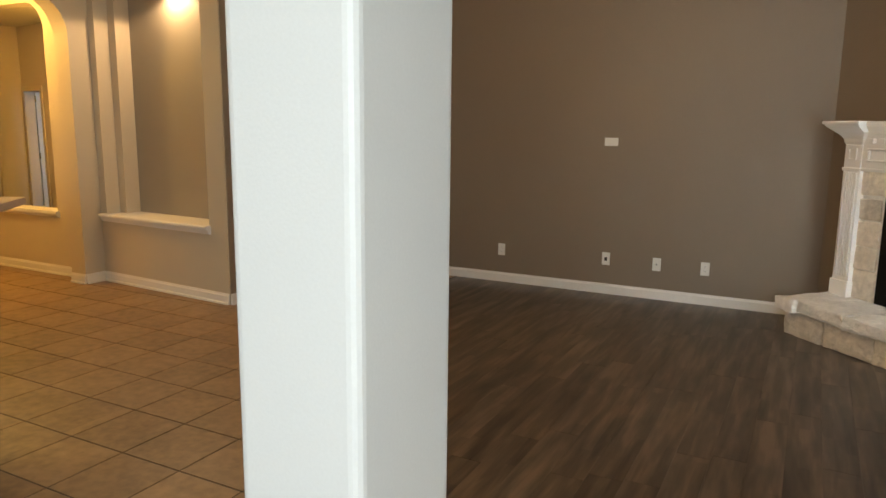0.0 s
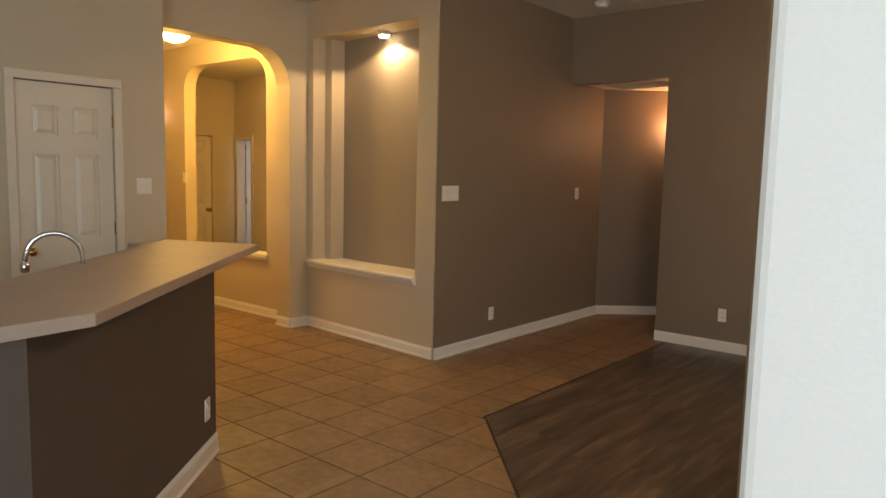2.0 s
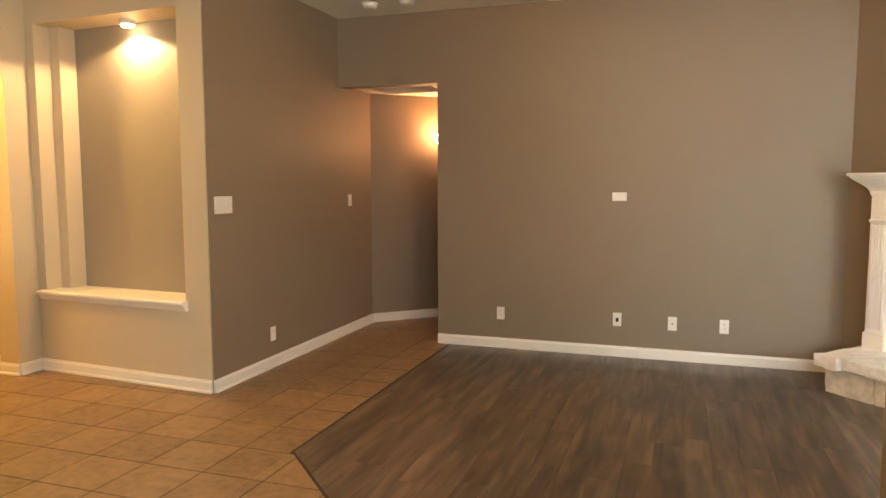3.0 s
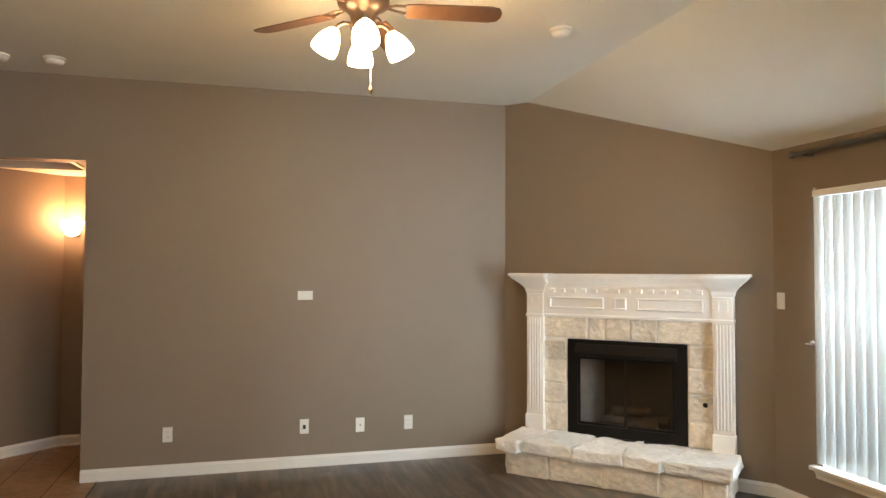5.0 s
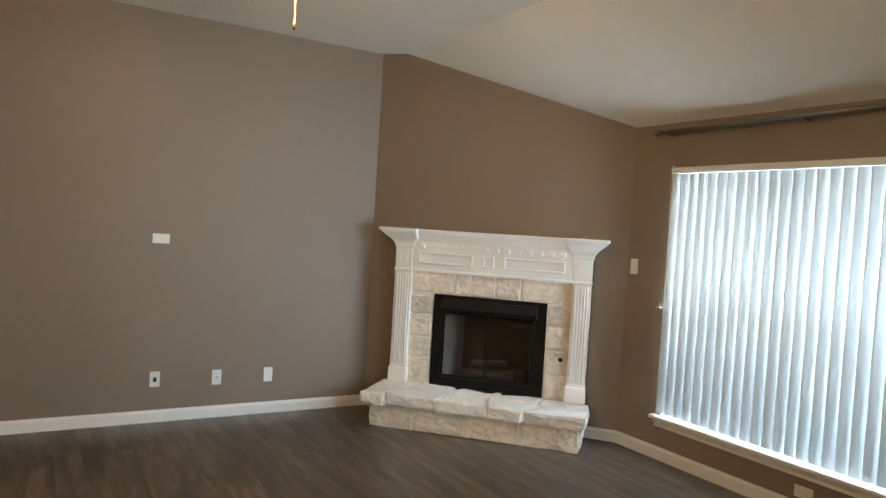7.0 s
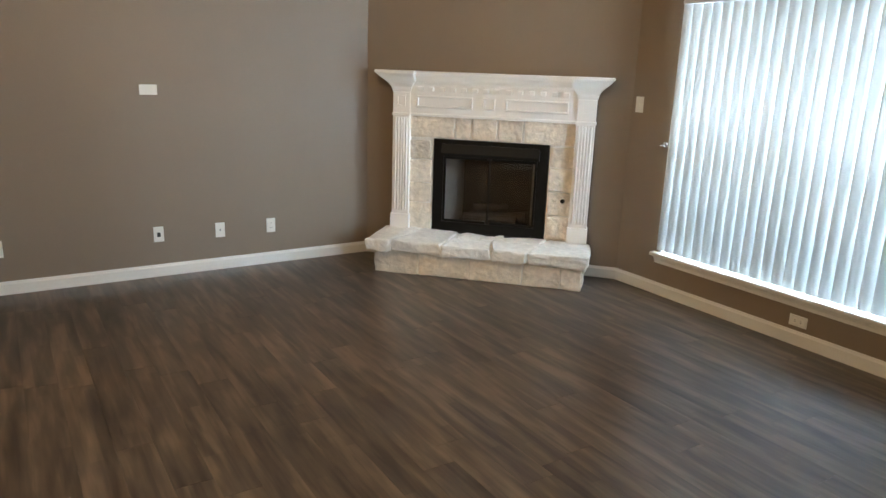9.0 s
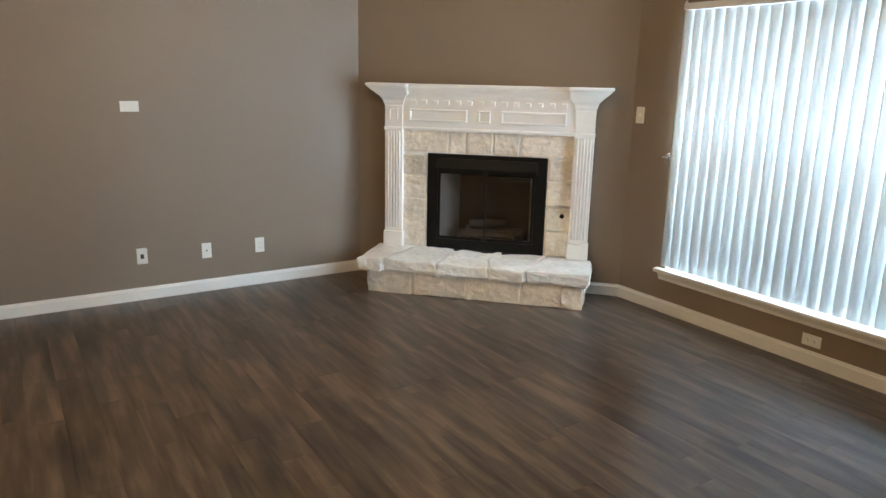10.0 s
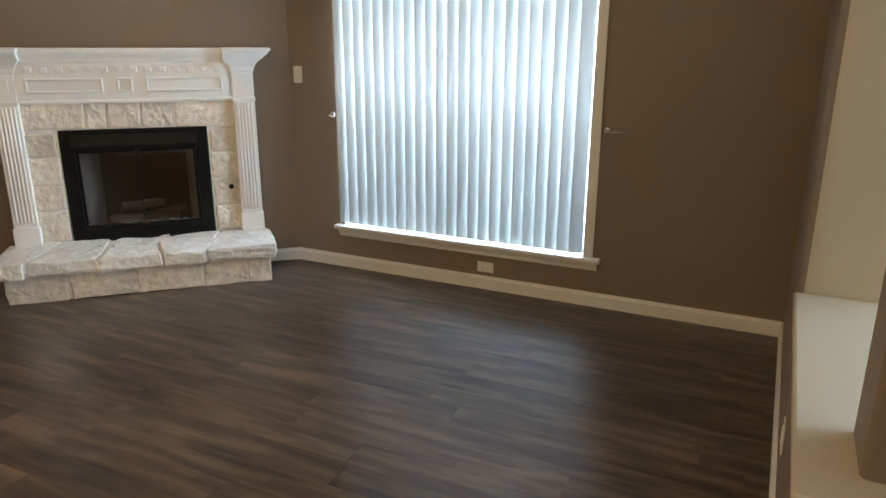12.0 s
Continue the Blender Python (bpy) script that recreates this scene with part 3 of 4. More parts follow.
box(ib, -0.47, 0.031, 1.0, 0.47, 0.44, 1.03)
box(ib, -0.47, 0.031, 0.25, 0.47, 0.44, 0.275)
part("fire_chamber", ib, SOOT, firebox)
for sg in (-1, 1):
    pts = [(sg * 0.385, 0.032), (sg * 0.47, 0.032), (sg * 0.47, 0.439), (sg * 0.30, 0.439)]
    part("side_brick", prism(bmesh.new(), pts if sg > 0 else pts[::-1], 0.276, 0.999), FIREBRICK, firebox, "firebrick side panel, pale for reflected light")
for a, b in ((-0.383, -0.002), (0.002, 0.383)):
    g = bmesh.new()
    for q in ((a, 0.354, a + (0.018 if a < -0.1 else 0.006), 0.898), (b - (0.018 if b > 0.1 else 0.006), 0.354, b, 0.898), (a + 0.018, 0.354, b - 0.018, 0.374), (a + 0.018, 0.878, b - 0.018, 0.898)):
        box(g, q[0], 0.0, q[1], q[2], 0.016, q[3])
    dr = part("glass_door", g, BLACKMETAL, firebox)
    p = part("pane", boxed(a + 0.004, 0.006, 0.374, b - 0.004, 0.010, 0.878), glass("smoked_pane", (0.70, 0.68, 0.65)), dr)
    p.visible_shadow = False
grate = bmesh.new()
for k in range(6):
    tube(grate, [(-0.25 + 0.1 * k, 0.10, 0.36), (-0.25 + 0.1 * k, 0.13, 0.32), (-0.25 + 0.1 * k, 0.36, 0.32)], 0.008, 6)
for y in (0.15, 0.33):
    tube(grate, [(-0.28, y, 0.31), (0.28, y, 0.31)], 0.008, 6)
for x in (-0.25, 0.25):
    for y in (0.15, 0.33):
        tube(grate, [(x, y, 0.275), (x, y, 0.315)], 0.008, 6)
part("grate", grate, BLACKMETAL, firebox)
for x0, y0, z0, x1, y1, z1, r in ((-0.24, 0.17, 0.365, 0.22, 0.15, 0.37, 0.042), (-0.2, 0.29, 0.37, 0.27, 0.31, 0.365, 0.048), (-0.16, 0.20, 0.445, 0.12, 0.28, 0.45, 0.036)):
    lg = bmesh.new()
    n = 7
    tube(lg, [(x0 + (x1 - x0) * k / n, y0 + (y1 - y0) * k / n, z0 + (z1 - z0) * k / n + rng.uniform(-0.006, 0.006)) for k in range(n + 1)], r, 10)
    part("log", lg, LOG, firebox, "charred ceramic log")

# ---- large window with vertical blinds ----
WM = pose(2.33, 4.875, 0, 0, 0, -90)
win = thing("window_1", "large white double-hung window behind vertical blinds", "window", WM, kind="structure")
fr = bmesh.new()
for q in ((0.0, 0.305, 0.04, 2.10), (1.79, 0.305, 1.83, 2.10), (0.04, 0.305, 1.79, 0.345), (0.04, 2.06, 1.79, 2.10), (0.04, 1.117, 1.79, 1.139), (0.90, 0.345, 0.93, 1.117), (0.90, 1.139, 0.93, 2.06)):
    box(fr, q[0], 0.095, q[1], q[2], 0.135, q[3])
part("window_frame", fr, VINYL, win)
for a, b in ((0.001, 0.006), (1.824, 1.829)):
    part("jamb_lining", boxed(a, 0.0, 0.323, b, 0.094, 2.099), TRIM, win)
for x0, x1 in ((0.04, 0.90), (0.93, 1.79)):
    for z0, z1 in ((0.345, 1.117), (1.139, 2.06)):
        p = part("pane", boxed(x0, 0.108, z0, x1, 0.112, z1), PANE, win)
        p.visible_shadow = False
part("insect_screen", boxed(0.04, 0.136, 0.345, 1.79, 0.138, 1.117), SCREEN, win, "grey insect screen over the lower sash")
sill = extrude_x(bmesh.new(), [(0.08, 0.301), (0.08, 0.322), (-0.045, 0.322), (-0.053, 0.316), (-0.053, 0.300), (-0.045, 0.294), (-0.001, 0.294), (-0.001, 0.301)], -0.065, 1.885)
ws = part("window_sill", sill, TRIM, win)
part("apron", extrude_x(bmesh.new(), [(0, 0.24), (0, 0.2935), (-0.028, 0.2935), (-0.024, 0.275), (-0.014, 0.262), (-0.012, 0.24)], -0.045, 1.865), TRIM, win)
part("casing", boxed(1.775, -0.012, 0.323, 1.838, -0.001, 2.13, bevel=0.003), TRIM, win)

blinds = thing("vertical_blinds", "white translucent vertical blinds drawn across the window", "blinds", WM)
part("headrail", boxed(-0.022, -0.041, 2.078, 1.80, -0.002, 2.122, bevel=0.004), VINYL, blinds)
part("mounting_clip", boxed(-0.034, -0.02, 2.10, -0.023, -0.001, 2.14, bevel=0.002), VINYL, blinds)
vb = bmesh.new()
NV = 7
pts = [(-0.0445 + 0.089 * k / NV, -0.011 * (1 - (2 * k / NV - 1) ** 2)) for k in range(NV + 1)]
prism(vb, pts + [(x, y + 0.0012) for x, y in pts[::-1]], 0.345, 2.077)
vane = part("vane", vb, VANE, blinds, smooth=True)
for i in range(23):
    v = vane if i == 0 else new("vane", vane.data)
    v.parent = blinds
    v.matrix_basis = pose(0.022 + i * 0.0775, -0.015, 0, 0, 0, 14.5 + rng.uniform(-3, 3))

rod = thing("curtain_rod", "brushed metal curtain rod mounted above the window", "curtain rod")
part("rod", tube(bmesh.new(), [(2.255, 5.0, 2.375), (2.255, 2.85, 2.40)], 0.017, 12), STEEL, rod, smooth=True)
for y, z in ((5.0, 2.375), (2.85, 2.40)):
    part("finial", lathe(bmesh.new(), [(0.012, -0.03), (0.018, -0.025), (0.013, -0.015), (0.024, 0.0), (0.026, 0.012), (0.018, 0.028), (0.004, 0.036)], 16, pose(2.255, y + (0.02 if y > 4 else -0.02), z, -90 if y > 4 else 90, 0, 0)), STEEL, rod, smooth=True)
for y, z in ((4.93, 2.376), (3.9, 2.388), (2.95, 2.399)):
    part("bracket", boxed(2.245, y - 0.012, z - 0.026, 2.3295, y + 0.012, z - 0.013, bevel=0.002), STEEL, rod)
for y, d in ((4.945, 1), (3.0, -1)):
    hb = thing("curtain_holdback", "chrome curtain holdback on the wall beside the window", "holdback", group="curtain holdbacks")
    part("rosette", lathe(bmesh.new(), [(0.022, 0), (0.022, 0.005), (0.012, 0.01)], 16, pose(2.329, y, 1.115, 0, -90, 0)), CHROME, hb, smooth=True)
    part("hook", tube(bmesh.new(), [(2.325, y, 1.115), (2.25, y, 1.115), (2.235, y - 0.01, 1.115), (2.233, y - 0.14, 1.117)] if d < 0 else [(2.325, y, 1.115), (2.27, y, 1.115), (2.255, y - 0.01, 1.115), (2.25, y - 0.06, 1.115)], 0.0045, 8), CHROME, hb, smooth=True)

# ---- ceiling fan ----
fan = thing("ceiling_fan", "dark bronze ceiling fan with walnut blades and four lit glass shades", "ceiling fan", pose(FAN[0], FAN[1], 0.06))
part("canopy", lathe(bmesh.new(), [(0.07, 2.99), (0.07, 2.975), (0.062, 2.95), (0.04, 2.925), (0.018, 2.91)], 28), BRONZE, fan, smooth=True)
part("downrod", lathe(bmesh.new(), [(0.013, 2.84), (0.013, 2.92)], 14), BRONZE, fan, smooth=True)
motor = part("motor_housing", lathe(bmesh.new(), [(0.02, 2.86), (0.05, 2.855), (0.10, 2.845), (0.128, 2.82), (0.132, 2.80), (0.12, 2.785), (0.122, 2.765), (0.115, 2.745), (0.08, 2.725), (0.06, 2.70), (0.055, 2.66), (0.06, 2.64), (0.045, 2.61)], 36), BRONZE, fan, smooth=True)
bl = bmesh.new()
prism(bl, [(0.20, -0.052), (0.26, -0.060), (0.59, -0.066), (0.635, -0.054), (0.65, -0.02), (0.65, 0.02), (0.635, 0.054), (0.59, 0.066), (0.26, 0.060), (0.20, 0.052)], -0.003, 0.003)
blade0 = part("blade", bl, BLADE, fan)
ir = bmesh.new()
tube(ir, [(0.10, 0, 0.012), (0.15, 0.022, 0.010), (0.19, 0.03, 0.005), (0.25, 0.02, 0.005)], 0.006, 6)
tube(ir, [(0.10, 0, 0.012), (0.15, -0.022, 0.010), (0.19, -0.03, 0.005), (0.25, -0.02, 0.005)], 0.006, 6)
box(ir, 0.20, -0.03, 0.0035, 0.27, 0.03, 0.008)
iron0 = part("blade_iron", ir, BRONZE, blade0)
for k in range(5):
    m = pose(0, 0, 2.735, 0, 0, -9 + 72 * k) @ pose(0, 0, 0, -11, 0, 0)
    if k == 0:
        blade0.matrix_basis = m
    else:
        b2 = new("blade", blade0.data)
        b2.parent, b2.matrix_basis = fan, m
        i2 = new("blade_iron", iron0.data)
        i2.parent = b2
for k in range(4):
    az = 85 + 90 * k
    m = pose(0, 0, 2.66, 0, 0, az) @ pose(0.05, 0, 0, 0, 0, 0)
    arm = part("lamp_arm", tube(bmesh.new(), [(0.0, 0, 0.0), (0.04, 0, 0.005), (0.065, 0, -0.01), (0.075, 0, -0.03)], 0.009, 8), BRONZE, fan, smooth=True)
    arm.matrix_basis = m
    sh = part("shade", lathe(bmesh.new(), [(0.022, 0.0), (0.03, -0.012), (0.045, -0.035), (0.057, -0.07), (0.062, -0.10), (0.060, -0.118), (0.05, -0.12), (0.02, -0.115)], 24), BULBGLASS, arm, "lit frosted glass shade", smooth=True)
    sh.matrix_basis = pose(0.078, 0, -0.03, 0, -28, 0)
part("pull_chain", tube(bmesh.new(), [(0.03, -0.03, 2.62), (0.032, -0.032, 2.37)], 0.001, 6), BRASS, fan)
part("chain_pull", lathe(bmesh.new(), [(0.002, 0.0), (0.007, -0.01), (0.008, -0.03), (0.004, -0.04)], 12, pose(0.032, -0.032, 2.372)), BRASS, fan, smooth=True)

# ---- ceiling fixtures ----
for x, y in ((0.54, 4.98), (-2.93, 6.49), (-2.58, 6.48)):
    sd = thing("smoke_detector", "round white smoke detector on the ceiling", "smoke detector", pose(x, y, H - 0.0005), group="smoke detectors")
    part("base", lathe(bmesh.new(), [(0.07, 0), (0.07, -0.012), (0.066, -0.014)], 28), PLASTIC, sd, smooth=False)
    part("cover", lathe(bmesh.new(), [(0.060, -0.0142), (0.062, -0.022), (0.055, -0.038), (0.03, -0.046), (0.0, -0.047)], 28), PLASTIC, sd, smooth=True)
vent = thing("ceiling_vent", "white slatted return air grille in the hall ceiling", "vent", pose(-2.95, 7.45, 2.44))
vf = bmesh.new()
for q in ((-0.35, -0.25, 0.35, -0.22), (-0.35, 0.22, 0.35, 0.25), (-0.35, -0.22, -0.32, 0.22), (0.32, -0.22, 0.35, 0.22)):
    box(vf, q[0], q[1], -0.012, q[2], q[3], 0.0)
part("frame", vf, PLASTIC, vent)
sl = part("slat", boxed(-0.32, -0.012, -0.010, 0.32, 0.012, -0.008), PLASTIC, vent)
for k in range(14):
    s = sl if k == 0 else new("slat", sl.data)
    s.parent, s.matrix_basis = vent, pose(0, -0.2 + 0.031 * k, 0, 0, 0, 0) @ pose(0, 0, -0.009, 30, 0, 0) @ pose(0, 0, 0.009)
sconce = thing("wall_sconce", "lit glass half-bowl sconce on the hall wall", "sconce", pose(-2.80, 8.183, 1.97))
part("back_plate", boxed(-0.05, -0.018, -0.09, 0.05, 0.0, 0.03, bevel=0.006), BRONZE, sconce)
hb = bmesh.new()
lathe(hb, [(0.02, -0.085), (0.05, -0.07), (0.08, -0.03), (0.095, 0.03), (0.10, 0.05), (0.09, 0.05), (0.03, -0.06)], 28, pose(0, -0.105, 0))
part("bowl", hb, SCONCEGLASS, sconce, "glowing amber glass", smooth=True)
foyer_sconce = thing("wall_sconce", "small lit glass sconce on the foyer wall", "sconce", pose(-7.94, 4.969, 2.14))
part("back_plate", boxed(-0.04, -0.015, -0.08, 0.04, 0.0, 0.03, bevel=0.005), BRONZE, foyer_sconce)
part("bowl", lathe(bmesh.new(), [(0.015, -0.07), (0.04, -0.055), (0.065, -0.02), (0.075, 0.035), (0.068, 0.035), (0.02, -0.045)], 22, pose(0, -0.08, 0)), SCONCEGLASS, foyer_sconce, "glowing amber glass", smooth=True)
fl = thing("ceiling_light", "lit alabaster bowl ceiling light in the foyer", "ceiling light", pose(-6.14, 4.2, 2.86))
part("canopy", lathe(bmesh.new(), [(0.07, 0.0), (0.07, -0.02), (0.03, -0.03), (0.012, -0.04), (0.012, -0.10)], 20), BRONZE, fl, smooth=True)
part("bowl", lathe(bmesh.new(), [(0.15, -0.07), (0.152, -0.085), (0.135, -0.13), (0.09, -0.17), (0.03, -0.19), (0.0, -0.19)], 28), BOWLGLASS, fl, "glowing alabaster glass", smooth=True)
puck = thing("niche_light", "small lit lamp at the top of the wall niche", "lamp", NM @ pose(0.86, 0.20, 2.73))
part("housing", lathe(bmesh.new(), [(0.06, 0), (0.06, -0.03), (0.05, -0.035)], 20), TRIM, puck)
part("lens", lathe(bmesh.new(), [(0.048, -0.0355), (0.04, -0.05), (0.0, -0.056)], 20), PUCKGLASS, puck, smooth=True)

# ---- niche sill, foyer sill ----
ns = bmesh.new()
box(ns, 0.091, 0.0, 0.6305, 1.519, 0.1395, 0.655)
box(ns, 0.191, 0.1395, 0.6305, 1.429, 0.2895, 0.655)
extrude_x(ns, [(-0.0005, 0.58), (-0.0005, 0.6565), (-0.053, 0.6565), (-0.061, 0.649), (-0.061, 0.633), (-0.047, 0.623), (-0.032, 0.598), (-0.022, 0.583)], 0.045, 1.54)
ns = part("trim_niche_sill", ns, TRIM, kind="structure")
ns.matrix_world = NM
tagged(ns, "cream painted sill with moulding under the niche", "sill")
fs = part("trim_foyer_sill", extrude_x(bmesh.new(), [(0.16, 0.611), (0.16, 0.64), (-0.04, 0.64), (-0.045, 0.615), (-0.03, 0.59), (-0.001, 0.575), (-0.001, 0.611)], 1.84, 3.445), TRIM, kind="structure")
fs.matrix_world = pose(-9.2, 4.97, 0)
tagged(fs, "cream sill of the foyer pass-through", "sill")

# ---- switch plates and outlets ----


def plate(name, label, m, w=0.072, h=0.116, kind="outlet", gangs=1, turn=0, group="outlets"):
    t = thing(name, label, "outlet" if "outlet" in name else "switch", m @ pose(0, 0, 0, 0, turn, 0), group=group)
    part("plate", boxed(-w / 2, -0.006, -h / 2, w / 2, 0.0, h / 2, bevel=0.0025, seg=2), PLASTIC, t)
    for g in range(gangs):
        c = (g - (gangs - 1) / 2) * 0.046
        if kind == "outlet":
            for z in (-0.0195, 0.0195):
                fc = part("receptacle", boxed(c - 0.0165, -0.0085, z - 0.014, c + 0.0165, -0.0055, z + 0.014, bevel=0.004), PLASTIC, t)
                sb2 = bmesh.new()
                for q in (-0.0065, 0.0065):
                    box(sb2, c + q - 0.001, -0.009, z - 0.004, c + q + 0.001, -0.008, z + 0.006)
                part("slots", sb2, DARK, fc)
        elif kind == "switch":
            part("toggle", boxed(c - 0.005, -0.014, -0.011, c + 0.005, -0.0055, 0.011, bevel=0.002), PLASTIC, t)
        elif kind == "jack":
            part("jack", boxed(c - 0.012, -0.0085, -0.02, c + 0.012, -0.0055, 0.014, bevel=0.002), DARK, t)
        elif kind == "coax":
            part("jack", lathe(bmesh.new(), [(0.007, 0.005), (0.007, 0.009), (0.004, 0.009), (0.004, 0.018)], 10, pose(c, 0, 0, 90, 0, 0)), STEEL, t)
    for z in ((-h / 2 + 0.018), (h / 2 - 0.018)):
        if kind != "outlet":
            part("screw", lathe(bmesh.new(), [(0.003, 0.0055), (0.003, 0.0068)], 8, pose(0, 0, z, 90, 0, 0)), PLASTIC, t)
    return t


plate("wall_outlet", "ivory duplex outlet low on the taupe wall", pose(-1.853, 6.92, 0.32))
plate("wall_outlet", "ivory phone jack plate low on the taupe wall", pose(-0.82, 6.92, 0.325), kind="jack")
plate("wall_outlet", "ivory coaxial plate low on the taupe wall", pose(-0.366, 6.92, 0.315), kind="coax")
plate("wall_outlet", "ivory duplex outlet beside the hearth", pose(0.041, 6.92, 0.315))
plate("blank_switch_plate", "ivory blank plate at eye height on the wall", pose(-0.822, 6.92, 1.382), 0.072, 0.12, kind="none", turn=90, group="switch plates")
plate("light_switch", "wide ivory plate of four light switches", pose(-3.456, 5.067, 1.345, 0, 0, 90), 0.208, 0.125, "switch", 4, group="switch plates")
plate("light_switch", "ivory light switch beside the hall", pose(-3.462, 7.12, 1.33, 0, 0, 90), kind="switch", group="switch plates")
plate("wall_outlet", "ivory duplex outlet on the passage wall", pose(-3.458, 5.677, 0.275, 0, 0, 90))
plate("light_switch", "ivory light switch beside the window", pose(2.33, 5.227, 1.383, 0, 0, -90), kind="switch", group="switch plates")
plate("wall_outlet", "ivory outlet laid sideways under the window sill", pose(2.33, 3.759, 0.155, 0, 0, -90), turn=90)
plate("wall_outlet", "ivory outlet low on the half wall", pose(0.62, 1.925, 0.30, 0, 0, 180))
plate("light_switch", "ivory double switch beside the pantry door", pose(-4.95, 3.27, 1.36, 0, 0, 90), 0.116, 0.116, "switch", 2, group="switch plates")

plate("light_switch", "ivory light switch beside the foyer pass-through", pose(-7.34, 4.97, 1.39), kind="switch", group="switch plates")

# ---- doors ----


def six_panel_door(name, label, m, w, h=2.03, handed=1, kind="structure", paint=None):
    d = thing(name, label, "door", m, kind=kind)
    st, th = 0.105, 0.035
    cols = ((st, w / 2 - 0.05), (w / 2 + 0.05, w - st))
    rows = ((0.22, 0.82), (1.0, 1.58), (1.70, 1.90))
    leaf = bmesh.new()
    box(leaf, 0, 0, 0.01, st, th, h), box(leaf, w - st, 0, 0.01, w, th, h), box(leaf, w / 2 - 0.05, 0, 0.01, w / 2 + 0.05, th, h)
    for c in cols:
        for z0, z1 in ((0.01, 0.22), (0.82, 1.0), (1.58, 1.70), (1.90, h)):
            box(leaf, c[0], 0, z0, c[1], th, z1)
    lf = part("leaf", leaf, paint or DOORPAINT, d)
    for c in cols:
        for z0, z1 in rows:
            pb = boxed(c[0], 0.017, z0, c[1], th - 0.012, z1)
            part("panel", pb, paint or DOORPAINT, lf)
            field = bmesh.new()
            a = [field.verts.new((x, 0.0172, z)) for x, z in ((c[0] + 0.012, z0 + 0.012), (c[1] - 0.012, z0 + 0.012), (c[1] - 0.012, z1 - 0.012), (c[0] + 0.012, z1 - 0.012))]
            b = [field.verts.new((x, 0.003, z)) for x, z in ((c[0] + 0.04, z0 + 0.04), (c[1] - 0.04, z0 + 0.04), (c[1] - 0.04, z1 - 0.04), (c[0] + 0.04, z1 - 0.04))]
            field.faces.new(a[::-1]), field.faces.new(b)
            for k in range(4):
                field.faces.new((a[k], a[(k + 1) % 4], b[(k + 1) % 4], b[k]))
            part("raised_field", field, paint or DOORPAINT, lf)
    kx = 0.06 if handed > 0 else w - 0.06
    kb = lathe(bmesh.new(), [(0.028, 0), (0.028, 0.006), (0.012, 0.01), (0.012, 0.035), (0.026, 0.045), (0.03, 0.06), (0.022, 0.072), (0.0, 0.076)], 18, pose(kx, 0, 0.92, 90, 0, 0))
    part("door_knob", kb, BRASS, d, "brass door knob", smooth=True)
    for z in (0.25, 1.05, 1.82):
        part("hinge", boxed(w - 0.004 if handed > 0 else -0.008, -0.006, z - 0.045, w + 0.008 if handed > 0 else 0.004, 0.004, z + 0.045), BRASS, d)
    return d


def casing(m, w, h, label, mat):
    c = thing("trim_door", label, "door casing", m, kind="structure")
    for a, b, z0, z1 in ((-0.058, 0.0, 0, h), (w, w + 0.058, 0, h), (-0.058, w + 0.058, h, h + 0.058)):
        part("casing_board", boxed(a, -0.016, z0, b, -0.0005, z1 + (0.0 if z0 else -0.0005), bevel=0.004), mat, c)
        part("casing_bead", boxed(a + 0.004, -0.022, z0, (b if z0 == 0 else b) - 0.004, -0.0155, z1 - (0.04 if z0 else 0.002)), mat, c) if z0 else None
    return c


six_panel_door("door_1", "closed pale six-panel pantry door with a brass knob", pose(-4.965, 2.413, 0, 0, 0, 90), 0.638, 2.052, handed=1)
casing(pose(-4.95, 2.41, 0, 0, 0, 90), 0.645, 2.06, "pale painted casing round the pantry door", DOORPAINT)
six_panel_door("door_2", "closed cream six-panel door in the far room", pose(-8.815, 5.525, 0, 0, 0, 90), 0.69, 1.945, handed=-1)
casing(pose(-8.8, 5.52, 0, 0, 0, 90), 0.70, 1.96, "cream casing round a far room door", CREAM)
six_panel_door("door_3", "white six-panel door standing open in the far room", along(RA, RB)[0] @ pose(0.085, 0.13, 0, 0, 0, 78), 0.60, 1.91, handed=-1)
casing(along(RA, RB)[0] @ pose(0.07, 0, 0), 0.45, 1.92, "cream casing round the open far room door", CREAM)

# ---- breakfast bar ----
B, T, BR, BL = (-2.02, 1.62), (-3.43, 3.21), (-4.02, 2.93), (-2.68, 1.42)
bar = thing("breakfast_bar", "breakfast bar with a pale laminate top on a taupe half wall", "bar counter")
top = prism(bmesh.new(), [(-2.62, -0.6), (-1.99, -0.6), (-1.99, 1.32), B, T, BR, BL], 1.006, 1.05)
bmesh.ops.bevel(top, geom=list(top.edges), offset=0.004, segments=2, profile=0.5, affect="EDGES")
part("countertop", top, LAMINATE, bar, "pale beige laminate countertop")
E0, W0 = (-3.08, 2.69), (-2.04, 1.43)
part("half_wall", prism(bmesh.new(), [(-2.35, -0.6), (-2.2, -0.6), W0, E0, (-3.17, 2.61), (-2.19, 1.41)], 0, 1.005), BARSHADE, bar, "taupe painted half wall")
for p0, p1 in ((E0, W0), (W0, (-2.2, -0.6))):
    m, ln = along(p0, p1)
    bb = part("skirting", extrude_x(bmesh.new(), [(0, 0), (0, 0.10), (-0.006, 0.10), (-0.014, 0.08), (-0.014, 0.018), (-0.022, 0.0)], 0, ln), TRIM, bar, "white baseboard")
    bb.matrix_basis = pose(p1[0], p1[1], 0, 0, 0, math.degrees(math.atan2(p0[1] - p1[1], p0[0] - p1[0])))
wm, wl = along(W0, E0)
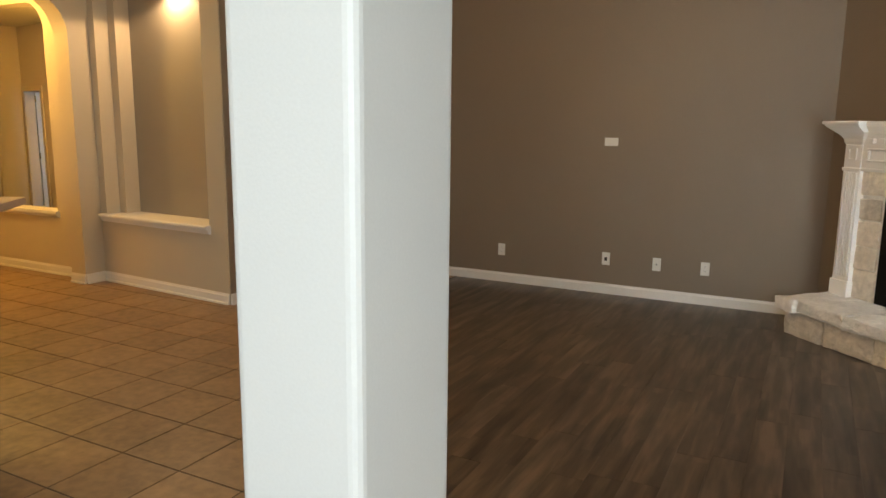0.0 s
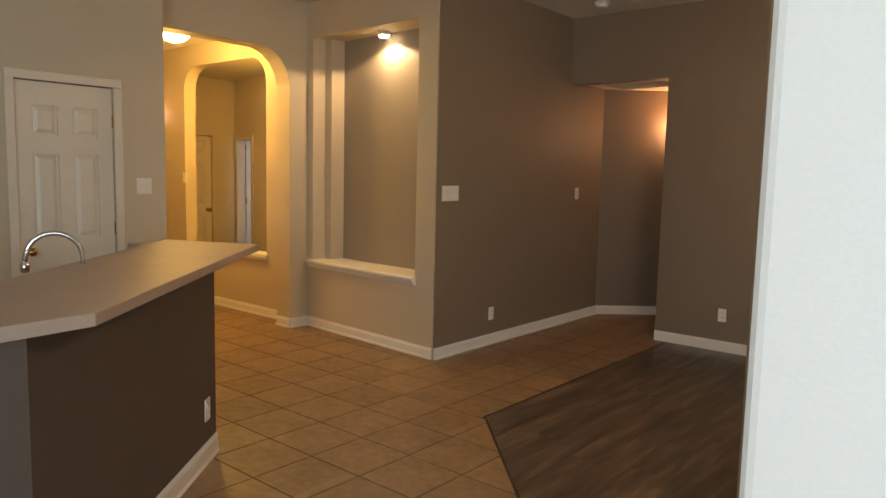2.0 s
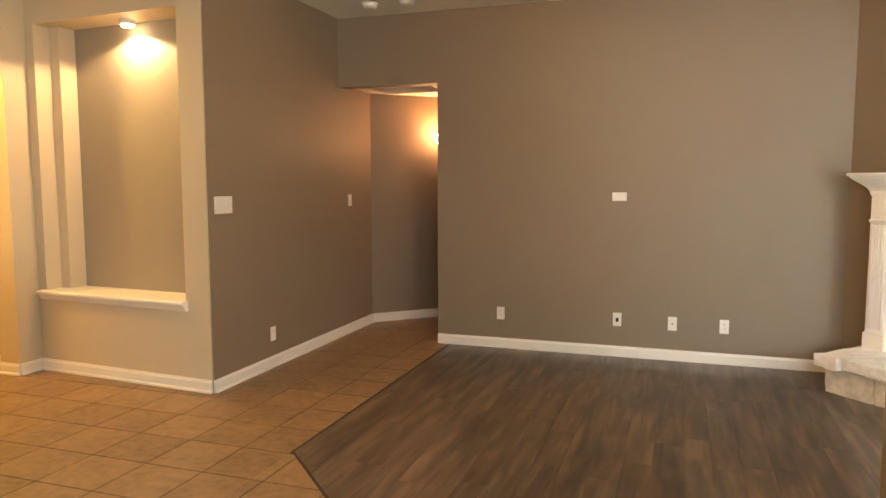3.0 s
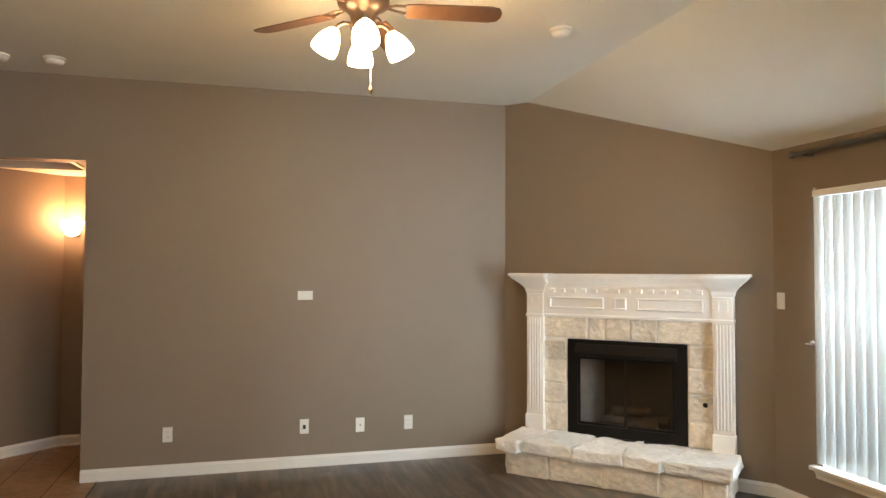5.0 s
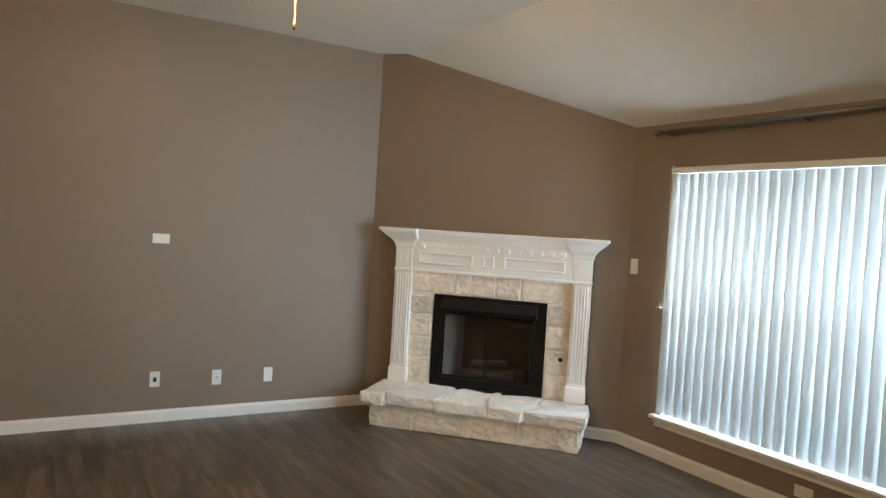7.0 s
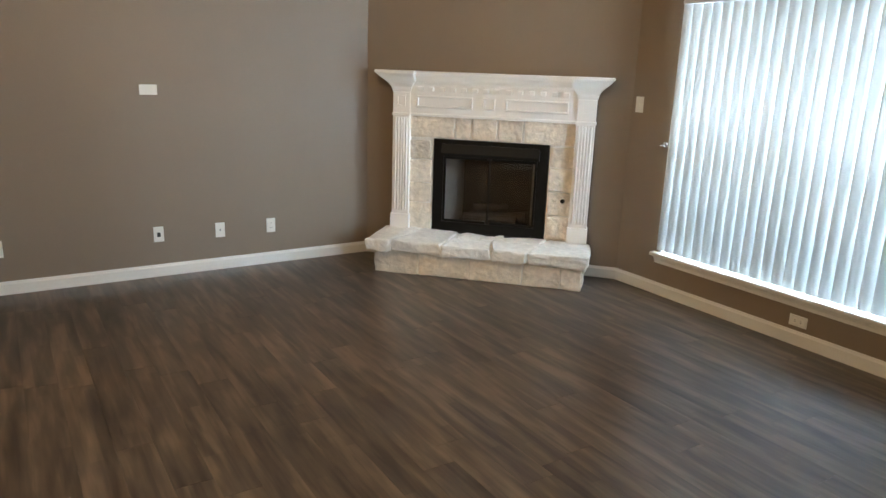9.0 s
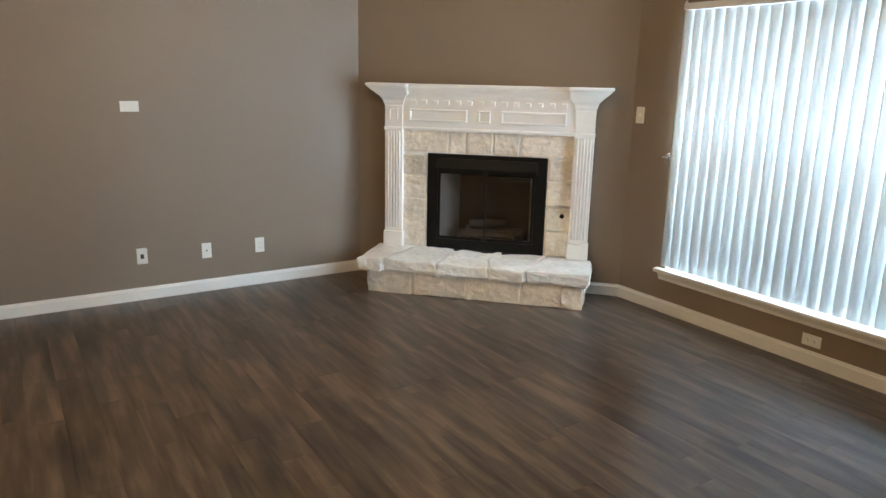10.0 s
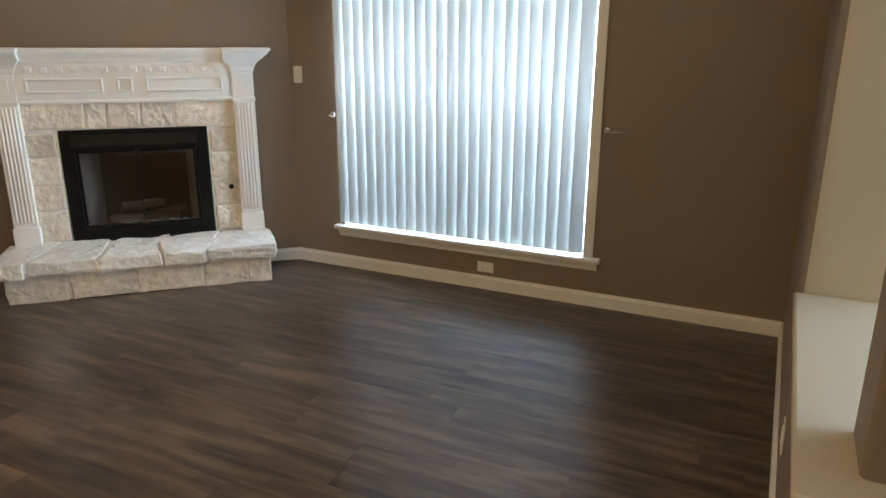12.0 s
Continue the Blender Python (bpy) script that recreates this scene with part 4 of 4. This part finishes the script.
plate("wall_outlet", "ivory outlet at the end of the breakfast bar", wm @ pose(wl - 0.135, 0, 0.27))
sink = thing("sink_counter", "lower kitchen counter behind the breakfast bar", "counter")
part("cabinet_body", prism(bmesh.new(), [(-2.36, 0.2), (-2.36, 1.22), (-3.19, 2.58), (-3.62, 2.2), (-2.96, 1.1), (-2.96, 0.2)], 0.0, 0.87), CABINET, sink)
part("worktop", prism(bmesh.new(), [(-2.355, 0.2), (-2.355, 1.22), (-3.18, 2.59), (-3.66, 2.21), (-3.0, 1.1), (-3.0, 0.2)], 0.871, 0.91), LAMINATE, sink)
side = thing("side_counter", "small laminate counter end beside the pantry door", "counter")
part("cabinet_body", boxed(-4.949, 3.14, 0, -4.5, 3.43, 0.90), CABINET, side)
part("worktop", boxed(-4.949, 3.135, 0.901, -4.48, 3.44, 0.94, bevel=0.004), LAMINATE, side)
faucet = thing("kitchen_faucet", "chrome gooseneck faucet behind the breakfast bar", "faucet", pose(-3.175, 2.07, 0.911, 0, 0, 248.8))
part("base", lathe(bmesh.new(), [(0.028, 0), (0.028, 0.01), (0.02, 0.03), (0.017, 0.06)], 18), CHROME, faucet, smooth=True)
part("spout", tube(bmesh.new(), [(0, 0, 0.05), (0, 0, 0.16)] + [(0.115 - 0.115 * math.cos(math.pi * k / 12), 0, 0.17 + 0.115 * math.sin(math.pi * k / 12)) for k in range(13)] + [(0.232, 0, 0.15)], 0.0115, 12), CHROME, faucet, smooth=True)
part("spray_head", lathe(bmesh.new(), [(0.013, 0.006), (0.019, -0.004), (0.021, -0.02), (0.019, -0.038), (0.012, -0.045)], 14, pose(0.232, 0, 0.152)), CHROME, faucet, smooth=True)
part("lever", tube(bmesh.new(), [(0, 0.02, 0.045), (-0.01, 0.05, 0.07), (-0.012, 0.075, 0.10)], 0.006, 8), CHROME, faucet, smooth=True)

# ---- floor pieces ----
EDGE = 1.775
prng = random.Random(11)


def piece(name, poly, z, mat, parent):
    if len(poly) < 3 or abs(sum(poly[i][0] * poly[(i + 1) % len(poly)][1] - poly[(i + 1) % len(poly)][0] * poly[i][1] for i in range(len(poly)))) < 4e-3:
        return None
    cx, cy = sum(p[0] for p in poly) / len(poly), sum(p[1] for p in poly) / len(poly)
    n = len(poly)
    verts, e = [], (0.0006 if name == "plank" else 0.0016)
    for zz, k in ((-0.004, 0.0), (z - 0.0006, 0.0), (z, e)):
        for x, y in poly:
            d = math.hypot(x - cx, y - cy) or 1
            verts.append((x - (x - cx) / d * k, y - (y - cy) / d * k, zz))
    faces = [tuple(range(2 * n, 3 * n))]
    for r in (0, 1):
        faces += [(r * n + i, r * n + (i + 1) % n, (r + 1) * n + (i + 1) % n, (r + 1) * n + i) for i in range(n)]
    me = bpy.data.meshes.new(name)
    me.from_pydata(verts, [], faces)
    me.materials.append(mat)
    ob = new(name, me)
    ob.parent = parent
    return ob


WOODAREA = ((-1, 0, 2.335), (0, 1, 6.918), (1, 0, 2.329), (0, -1, -1.926), (-1, -1, -EDGE), (0.7507, 0.6607, 0.7507 * 0.906 + 0.6607 * 6.918 - 0.001))
PW, PL = 0.152, 1.22
x = -2.4
while x < 2.4:
    y = 1.0 - prng.uniform(0, PL)
    while y < 7.0:
        poly = [(x + 0.0003, y + 0.0003), (x + PW - 0.0003, y + 0.0003), (x + PW - 0.0003, y + PL - 0.0003), (x + 0.0003, y + PL - 0.0003)]
        for c in WOODAREA:
            poly = clip(poly, *c) if len(poly) > 2 else poly
        piece("plank", poly, 0.0, WOOD, floor)
        y += PL
    x += PW
strip = bmesh.new()
prism(strip, [(-2.347, 4.10), (-2.336, 4.11), (-2.336, 6.92), (-2.347, 6.92)], -0.004, 0.002)
prism(strip, [(-0.172, 1.935), (-0.161, 1.942), (-2.336, 4.117), (-2.347, 4.107)], -0.004, 0.002)
tagged(part("trim_floor_edge", strip, DARK, kind="structure"), "thin dark edge strip between tile and planks", "trim")

TS = 0.365
rest = []
count = 0
for i in range(-21, 14):
    for j in range(-16, 18):
        x0, y0 = -1.915 + i * TS, 2.62 + j * TS
        g = 0.0042
        sq = [(x0 + g, y0 + g), (x0 + TS - g, y0 + g), (x0 + TS - g, y0 + TS - g), (x0 + g, y0 + TS - g)]
        pieces = [clip(sq, 1, 0, -2.348), clip(clip(sq, -1, 0, 2.348), 1, 1, EDGE - 0.012)]
        for poly in pieces:
            if len(poly) < 3:
                continue
            cx, cy = sum(p[0] for p in poly) / len(poly), sum(p[1] for p in poly) / len(poly)
            if cx > 2.45 or cy < -2.6 or cy > 8.36 or (cy > 5.18 and cx < -3.66) or cx < -9.3 or (cy < 3.2 and cx < -5.1) or (cy > 1.45 and cx > -0.08):
                continue
            if 1.6 < cy < 5.2 and cx > -5.2 and count < 300 and len(poly) >= 3:
                if piece("tile", poly, -0.0008, TILE, floor):
                    count += 1
            else:
                rest.append(poly)
me = bpy.data.meshes.new("tile_field")
vs, fs2 = [], []
for poly in rest:
    n, k = len(poly), len(vs)
    vs += [(x, y, -0.004) for x, y in poly] + [(x, y, -0.0008) for x, y in poly]
    fs2.append(tuple(range(k + n, k + 2 * n)))
    fs2 += [(k + i, k + (i + 1) % n, k + n + (i + 1) % n, k + n + i) for i in range(n)]
me.from_pydata(vs, [], fs2)
me.materials.append(TILE)
tf = new("tile_field", me)
tf.parent = floor
tagged(tf, kind="stuff")
